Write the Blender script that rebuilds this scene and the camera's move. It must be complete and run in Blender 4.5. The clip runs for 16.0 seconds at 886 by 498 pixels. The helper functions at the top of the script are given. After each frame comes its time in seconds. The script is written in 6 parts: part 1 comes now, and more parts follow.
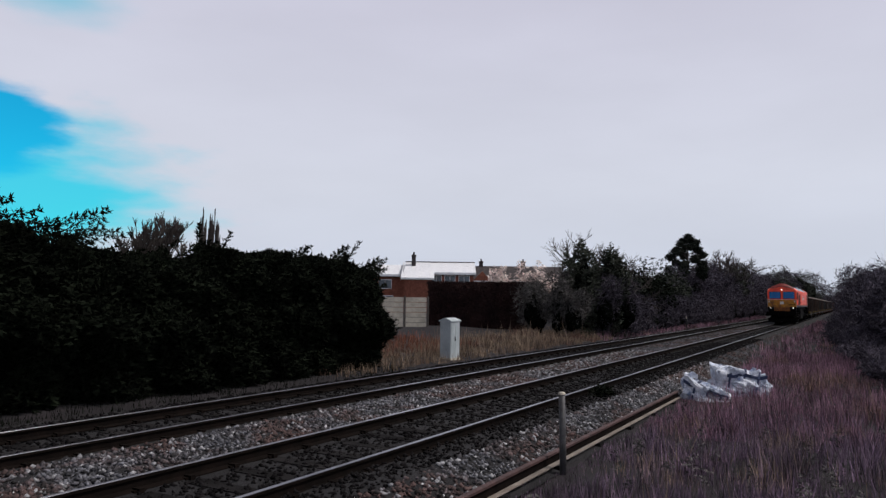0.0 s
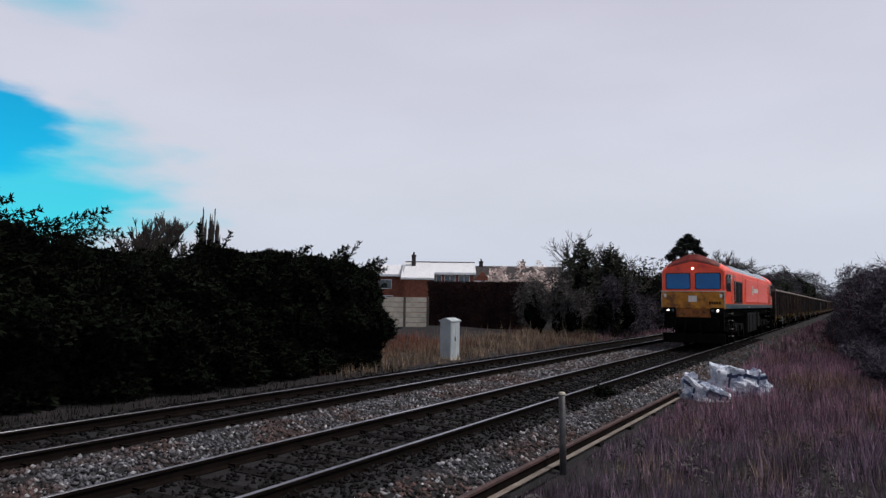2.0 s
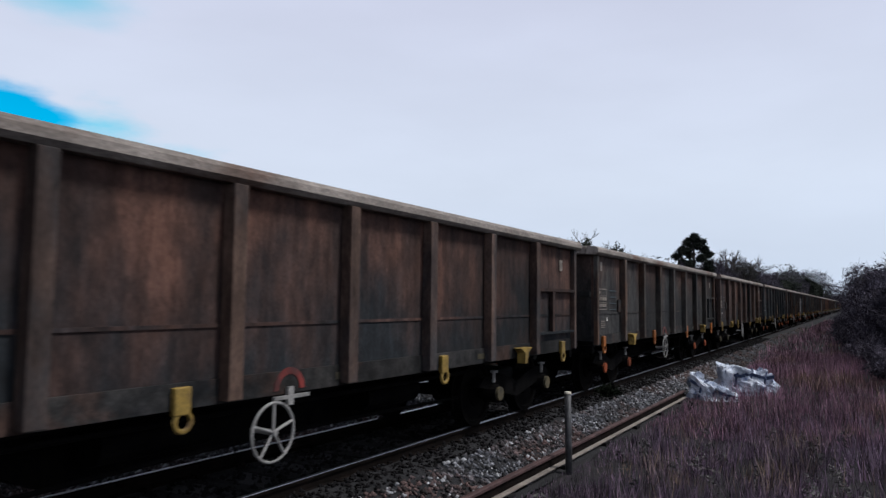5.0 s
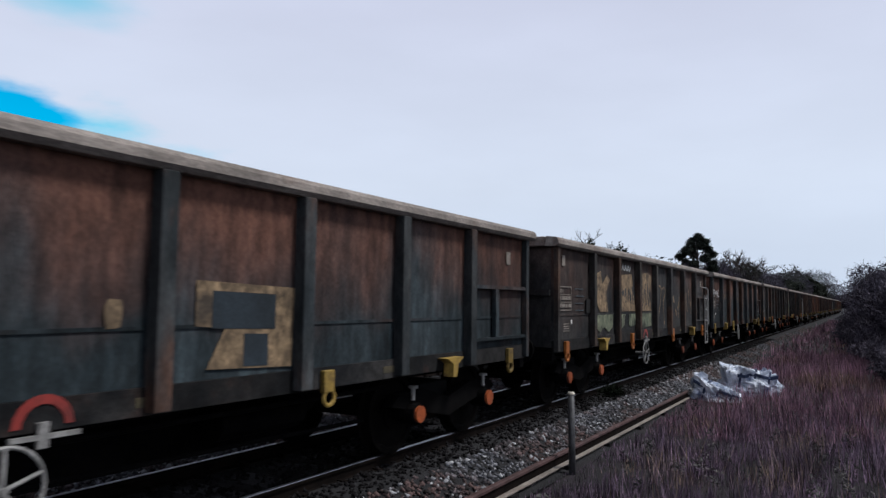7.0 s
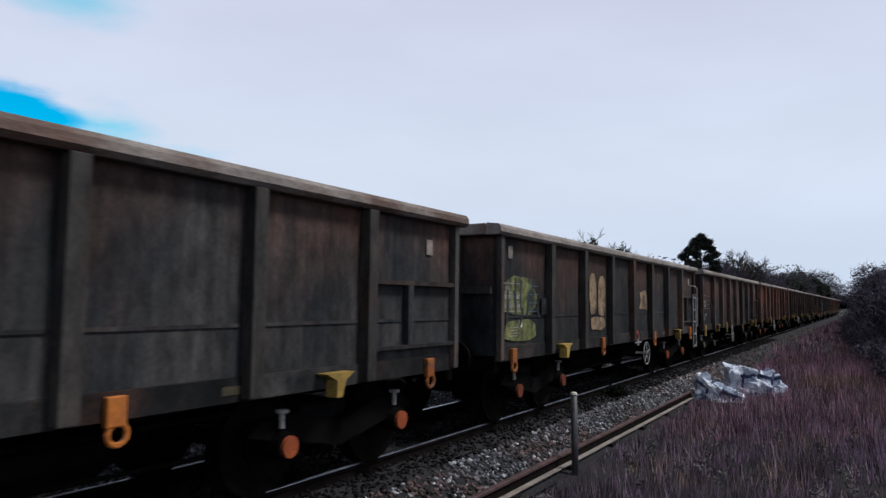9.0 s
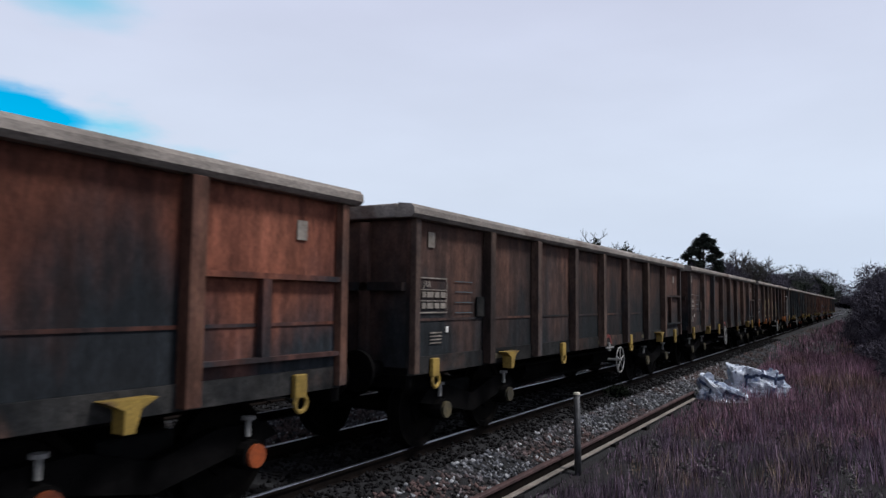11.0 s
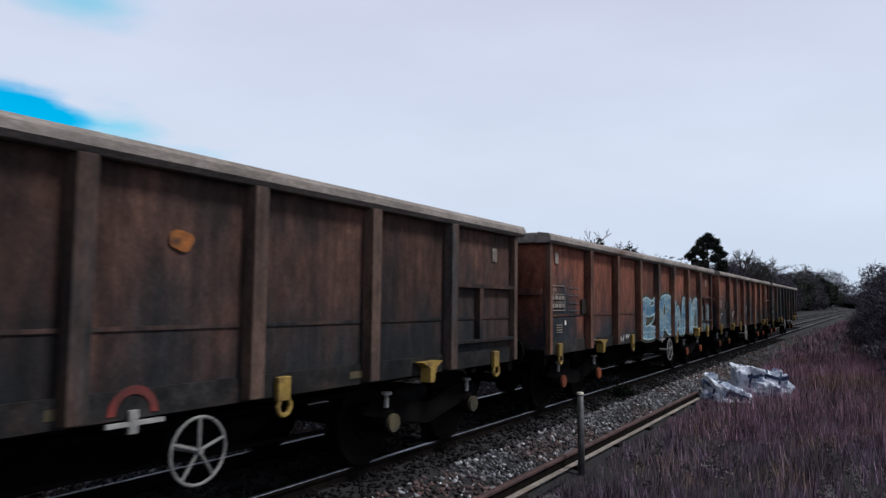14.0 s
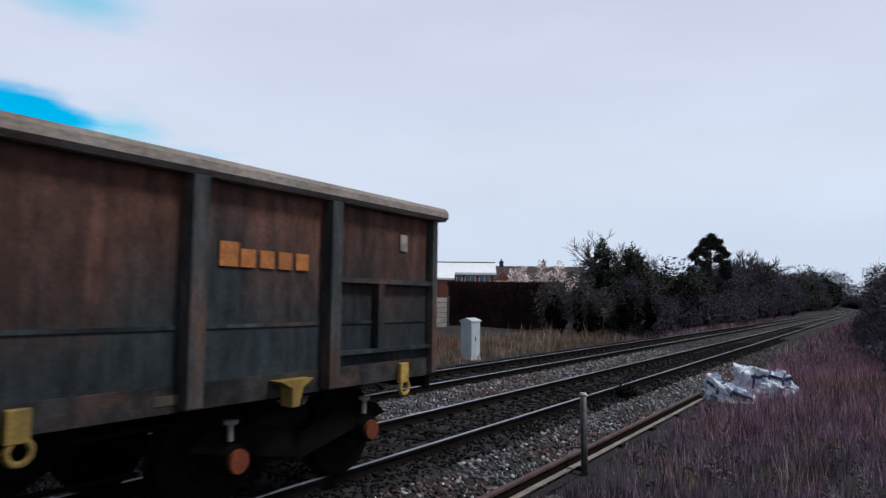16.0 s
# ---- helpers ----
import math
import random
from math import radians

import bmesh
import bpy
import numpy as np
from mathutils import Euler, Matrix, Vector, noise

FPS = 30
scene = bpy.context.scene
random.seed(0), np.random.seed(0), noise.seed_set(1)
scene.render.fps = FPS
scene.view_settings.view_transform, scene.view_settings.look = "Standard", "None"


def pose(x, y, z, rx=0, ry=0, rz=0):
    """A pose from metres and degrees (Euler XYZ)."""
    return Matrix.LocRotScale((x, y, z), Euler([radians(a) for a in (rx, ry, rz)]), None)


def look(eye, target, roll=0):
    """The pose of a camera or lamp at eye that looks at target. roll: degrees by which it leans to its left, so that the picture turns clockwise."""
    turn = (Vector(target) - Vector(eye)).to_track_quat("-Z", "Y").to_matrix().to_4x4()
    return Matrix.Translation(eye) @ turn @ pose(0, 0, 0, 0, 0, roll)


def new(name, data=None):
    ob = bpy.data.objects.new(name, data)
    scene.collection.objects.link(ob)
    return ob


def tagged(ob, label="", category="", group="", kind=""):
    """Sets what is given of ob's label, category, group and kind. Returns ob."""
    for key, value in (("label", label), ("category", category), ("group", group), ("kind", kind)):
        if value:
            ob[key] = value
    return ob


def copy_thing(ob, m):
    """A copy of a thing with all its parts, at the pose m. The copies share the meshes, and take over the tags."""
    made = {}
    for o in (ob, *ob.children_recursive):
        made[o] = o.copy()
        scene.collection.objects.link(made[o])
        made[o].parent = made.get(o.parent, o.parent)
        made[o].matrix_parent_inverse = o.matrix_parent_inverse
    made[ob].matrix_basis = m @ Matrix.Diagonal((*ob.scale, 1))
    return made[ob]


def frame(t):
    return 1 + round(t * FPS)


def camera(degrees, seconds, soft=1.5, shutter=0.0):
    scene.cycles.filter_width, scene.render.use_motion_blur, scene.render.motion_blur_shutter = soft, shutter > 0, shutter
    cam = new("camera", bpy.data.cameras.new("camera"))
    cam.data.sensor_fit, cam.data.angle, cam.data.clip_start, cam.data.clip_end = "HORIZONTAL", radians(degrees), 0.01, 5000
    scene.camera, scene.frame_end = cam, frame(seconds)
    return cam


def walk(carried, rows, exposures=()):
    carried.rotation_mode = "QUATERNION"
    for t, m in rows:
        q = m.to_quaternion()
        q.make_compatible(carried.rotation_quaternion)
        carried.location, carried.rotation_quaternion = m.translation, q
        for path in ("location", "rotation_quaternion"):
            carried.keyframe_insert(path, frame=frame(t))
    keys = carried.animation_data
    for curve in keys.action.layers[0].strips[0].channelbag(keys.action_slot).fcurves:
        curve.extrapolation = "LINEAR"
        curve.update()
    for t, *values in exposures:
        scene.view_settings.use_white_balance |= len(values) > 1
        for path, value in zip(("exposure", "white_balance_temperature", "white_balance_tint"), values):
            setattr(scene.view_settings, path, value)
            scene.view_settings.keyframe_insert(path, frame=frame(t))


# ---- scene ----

# ------------------------------------------------------------------ camera
cam = camera(64.25, 16.0, soft=1.4, shutter=0.05)
EYE = (0.0, 0.0, 1.838)


def aim(turn, tip):
    """Camera pose: turn to the left and tip upwards in milliradians from the rest direction."""
    yaw, pitch = 0.5226 + turn / 1000, 0.0742 + tip / 1000
    way = Vector((-math.sin(yaw) * math.cos(pitch), math.cos(yaw) * math.cos(pitch), math.sin(pitch)))
    return look(EYE, Vector(EYE) + way, 0.647)


walk(cam, [(0.0, aim(0, 0)), (1.0, aim(0, 0)), (2.0, aim(0, 0)), (2.7, aim(0, 0)), (3.0, aim(-1.2, 0)), (3.5, aim(-0.4, -2.0)),
           (4.0, aim(3.4, -1.4)), (5.2, aim(8.5, -1.0)), (6.5, aim(12.2, -0.6)), (7.5, aim(13.0, -0.9)), (8.0, aim(14.8, -0.9)),
           (9.0, aim(16.2, -0.5)), (10.2, aim(18.6, -0.5)), (11.5, aim(20.8, -0.4)), (12.5, aim(21.6, -0.5)), (13.5, aim(23.4, -0.4)),
           (14.0, aim(24.8, -0.8)), (15.0, aim(26.6, -0.4)), (16.0, aim(28.8, -0.2))],
     exposures=[(0.0, -0.07, 6500, 10), (2.6, -0.07, 6500, 10), (3.6, 0.07, 6100, 6), (16.0, 0.07, 6050, 6)])

# ------------------------------------------------------------------ sky and sun
SUN_FROM = Vector((0.50, 0.20, 0.84)).normalized()
sun = new("sun", bpy.data.lights.new("sun", "SUN"))
sun.data.energy, sun.data.angle, sun.data.color = 3.0, radians(12), (1.0, 0.94, 0.90)
sun.matrix_world = look((0, 0, 60), Vector((0, 0, 60)) - SUN_FROM)


def make_world():
    w = bpy.data.worlds.new("sky")
    scene.world = w
    w.use_nodes = True
    nt = w.node_tree
    nt.nodes.clear()
    N, L = nt.nodes.new, nt.links.new
    out, bg = N("ShaderNodeOutputWorld"), N("ShaderNodeBackground")
    sky = N("ShaderNodeTexSky")
    sky.sky_type, sky.sun_disc = "NISHITA", False
    sky.sun_elevation = math.asin(SUN_FROM.z)
    sky.sun_rotation = math.atan2(SUN_FROM.x, SUN_FROM.y)
    blue = N("ShaderNodeMixRGB")
    blue.blend_type, blue.inputs[0].default_value, blue.inputs[2].default_value = "MULTIPLY", 1.0, (0.006, 0.130, 0.158, 1)
    L(sky.outputs[0], blue.inputs[1])
    co = N("ShaderNodeTexCoord")
    sep = N("ShaderNodeSeparateXYZ")
    L(co.outputs["Generated"], sep.inputs[0])
    # cloud cover: pale near the horizon; unseen overhead part darkened to dim the land
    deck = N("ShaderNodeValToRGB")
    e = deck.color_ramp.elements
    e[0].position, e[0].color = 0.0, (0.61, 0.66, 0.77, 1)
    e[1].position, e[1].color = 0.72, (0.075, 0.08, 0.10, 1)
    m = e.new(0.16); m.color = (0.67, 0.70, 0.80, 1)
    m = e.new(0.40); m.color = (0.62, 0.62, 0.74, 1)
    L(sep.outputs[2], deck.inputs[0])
    sq = N("ShaderNodeMapping")
    sq.inputs["Scale"].default_value = (1, 1, 3.4)
    L(co.outputs["Generated"], sq.inputs[0])

    def cloudy(scale, detail=5):
        n = N("ShaderNodeTexNoise")
        n.inputs["Scale"].default_value, n.inputs["Detail"].default_value = scale, detail
        L(sq.outputs[0], n.inputs["Vector"])
        return n.outputs[0]

    tone = N("ShaderNodeMapRange")
    tone.inputs[1].default_value, tone.inputs[2].default_value = 0.3, 0.7
    tone.inputs[3].default_value, tone.inputs[4].default_value = 0.97, 1.04
    L(cloudy(3.2), tone.inputs[0])
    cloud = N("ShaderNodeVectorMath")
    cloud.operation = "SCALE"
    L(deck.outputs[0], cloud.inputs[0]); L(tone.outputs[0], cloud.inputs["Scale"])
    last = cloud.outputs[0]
    wisp, frayed = cloudy(7.0), cloudy(14.0)

    # breaks in the cloud over the hedge, frayed by noise: thin cloud first, then clear sky
    def gap(centre, scale, near, far, fray, source, colour, most):
        nonlocal last
        d = N("ShaderNodeVectorMath"); d.operation = "SUBTRACT"
        d.inputs[1].default_value = centre
        L(co.outputs["Generated"], d.inputs[0])
        k = N("ShaderNodeVectorMath"); k.operation = "MULTIPLY"
        k.inputs[1].default_value = scale
        L(d.outputs[0], k.inputs[0])
        ln = N("ShaderNodeVectorMath"); ln.operation = "LENGTH"
        L(k.outputs[0], ln.inputs[0])
        f = N("ShaderNodeMath"); f.operation = "MULTIPLY_ADD"
        f.inputs[1].default_value = fray
        L(source, f.inputs[0]); L(ln.outputs["Value"], f.inputs[2])
        c = N("ShaderNodeMapRange"); c.interpolation_type = "SMOOTHSTEP"
        c.inputs[1].default_value, c.inputs[2].default_value = near + fray * 0.5, far + fray * 0.5
        c.inputs[3].default_value, c.inputs[4].default_value = most, 0.0
        L(f.outputs[0], c.inputs[0])
        mix = N("ShaderNodeMixRGB")
        L(c.outputs[0], mix.inputs[0]); L(last, mix.inputs[1]); L(colour, mix.inputs[2])
        last = mix.outputs[0]

    thin = N("ShaderNodeMixRGB")
    thin.inputs[0].default_value = 0.45
    thin.inputs[2].default_value = (0.06, 0.78, 0.85, 1)
    L(blue.outputs[0], thin.inputs[1])
    gap((-0.866, 0.485, 0.128), (0.56, 0.56, 1.10), 0.02, 0.135, 0.20, wisp, thin.outputs[0], 0.95)
    gap((-0.806, 0.477, 0.356), (0.55, 0.55, 1.6), 0.00, 0.060, 0.08, wisp, thin.outputs[0], 0.55)
    gap((-0.876, 0.433, 0.202), (0.80, 0.80, 1.35), 0.050, 0.088, 0.06, frayed, blue.outputs[0], 1.0)
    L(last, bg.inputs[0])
    bg.inputs[1].default_value = 1.0
    L(bg.outputs[0], out.inputs[0])


make_world()


# ------------------------------------------------------------------ materials
def mat(name, a, b, scale=3.0, rough=0.75, bump=0.25, metal=0.0, fine=45.0, grain=0.35, stretch=(1, 1, 1), vary=0.0, island=0.0,
        third=None, third_scale=1.0, third_at=0.55, spec=0.4, glow=0.0, rise=0.0, bump_dist=0.02, mottle=0.0, mottle_scale=7.0, streak=0.0, ior=0.0, soft_edge=0.08):
    """Two-tone noise surface with finer grain, optional third tone in patches, and tone shifts per object or per island."""
    m = bpy.data.materials.new(name)
    m.use_nodes = True
    nt = m.node_tree
    N, L = nt.nodes.new, nt.links.new
    bsdf = nt.nodes["Principled BSDF"]
    co, info = N("ShaderNodeTexCoord"), N("ShaderNodeObjectInfo")
    mp = N("ShaderNodeMapping")
    mp.inputs["Scale"].default_value = stretch
    shift = N("ShaderNodeVectorMath"); shift.operation = "MULTIPLY_ADD"
    shift.inputs[1].default_value = (17.0, 29.0, 11.0)
    L(info.outputs["Random"], shift.inputs[0]); L(co.outputs["Object"], shift.inputs[2])
    L(shift.outputs[0], mp.inputs[0])

    def noise_at(s, detail=4.0):
        n = N("ShaderNodeTexNoise")
        n.inputs["Scale"].default_value, n.inputs["Detail"].default_value, n.inputs["Roughness"].default_value = s, detail, 0.6
        L(mp.outputs[0], n.inputs["Vector"])
        return n.outputs[0]

    r = N("ShaderNodeValToRGB")
    r.color_ramp.elements[0].position, r.color_ramp.elements[1].position = 0.36, 0.64
    r.color_ramp.elements[0].color, r.color_ramp.elements[1].color = (*a, 1), (*b, 1)
    L(noise_at(scale), r.inputs[0])
    col = r.outputs[0]
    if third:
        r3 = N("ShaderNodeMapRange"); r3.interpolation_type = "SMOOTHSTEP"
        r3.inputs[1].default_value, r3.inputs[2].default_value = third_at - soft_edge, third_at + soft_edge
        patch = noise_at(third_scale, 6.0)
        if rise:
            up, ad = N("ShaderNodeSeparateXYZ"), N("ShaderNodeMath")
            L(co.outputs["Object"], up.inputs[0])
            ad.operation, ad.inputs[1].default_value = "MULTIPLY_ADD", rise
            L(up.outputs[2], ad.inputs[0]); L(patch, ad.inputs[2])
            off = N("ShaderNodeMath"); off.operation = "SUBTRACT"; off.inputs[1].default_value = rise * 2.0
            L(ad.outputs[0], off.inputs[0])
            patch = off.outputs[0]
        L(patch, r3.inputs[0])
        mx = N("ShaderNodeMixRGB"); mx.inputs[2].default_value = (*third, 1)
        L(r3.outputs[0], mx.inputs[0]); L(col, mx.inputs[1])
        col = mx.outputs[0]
    f = noise_at(fine, 3.0)
    g = N("ShaderNodeMapRange")
    g.inputs[1].default_value, g.inputs[2].default_value = 0.25, 0.75
    g.inputs[3].default_value, g.inputs[4].default_value = 1 - grain, 1 + grain
    L(f, g.inputs[0])
    val = g.outputs[0]
    if mottle:
        mo = N("ShaderNodeMapRange")
        mo.inputs[1].default_value, mo.inputs[2].default_value = 0.30, 0.70
        mo.inputs[3].default_value, mo.inputs[4].default_value = 1 - mottle, 1 + mottle
        L(noise_at(mottle_scale, 6.0), mo.inputs[0])
        mm = N("ShaderNodeMath"); mm.operation = "MULTIPLY"
        L(val, mm.inputs[0]); L(mo.outputs[0], mm.inputs[1])
        val = mm.outputs[0]
    if streak:
        # runs of dirt and rust down the plates
        ms = N("ShaderNodeMapping")
        ms.inputs["Scale"].default_value = (1.0, 5.5, 0.32)
        L(shift.outputs[0], ms.inputs[0])
        ns, rs, mu = N("ShaderNodeTexNoise"), N("ShaderNodeMapRange"), N("ShaderNodeMath")
        ns.inputs["Scale"].default_value, ns.inputs["Detail"].default_value = 1.6, 5.0
        L(ms.outputs[0], ns.inputs["Vector"])
        rs.inputs[1].default_value, rs.inputs[2].default_value = 0.32, 0.68
        rs.inputs[3].default_value, rs.inputs[4].default_value = 1 - streak, 1 + streak
        L(ns.outputs[0], rs.inputs[0])
        mu.operation = "MULTIPLY"
        L(val, mu.inputs[0]); L(rs.outputs[0], mu.inputs[1])
        val = mu.outputs[0]
    for amount, source in ((vary, info.outputs["Random"]), (island, None)):
        if amount:
            if source is None:
                source = N("ShaderNodeNewGeometry").outputs["Random Per Island"]
            q = N("ShaderNodeMapRange")
            q.inputs[3].default_value, q.inputs[4].default_value = 1 - amount, 1 + amount
            L(source, q.inputs[0])
            mu = N("ShaderNodeMath"); mu.operation = "MULTIPLY"
            L(val, mu.inputs[0]); L(q.outputs[0], mu.inputs[1])
            val = mu.outputs[0]
    sc = N("ShaderNodeVectorMath"); sc.operation = "SCALE"
    L(col, sc.inputs[0]); L(val, sc.inputs["Scale"])
    L(sc.outputs[0], bsdf.inputs["Base Color"])
    bsdf.inputs["Roughness"].default_value, bsdf.inputs["Metallic"].default_value = rough, metal
    bsdf.inputs["Specular IOR Level"].default_value = spec
    if ior:
        bsdf.inputs["IOR"].default_value = ior
    if bump:
        bp = N("ShaderNodeBump")
        bp.inputs["Strength"].default_value, bp.inputs["Distance"].default_value = bump, bump_dist
        L(f, bp.inputs["Height"]); L(bp.outputs[0], bsdf.inputs["Normal"])
    if glow:
        bsdf.inputs["Emission Color"].default_value = (1.0, 0.93, 0.82, 1)
        bsdf.inputs["Emission Strength"].default_value = glow
    return m


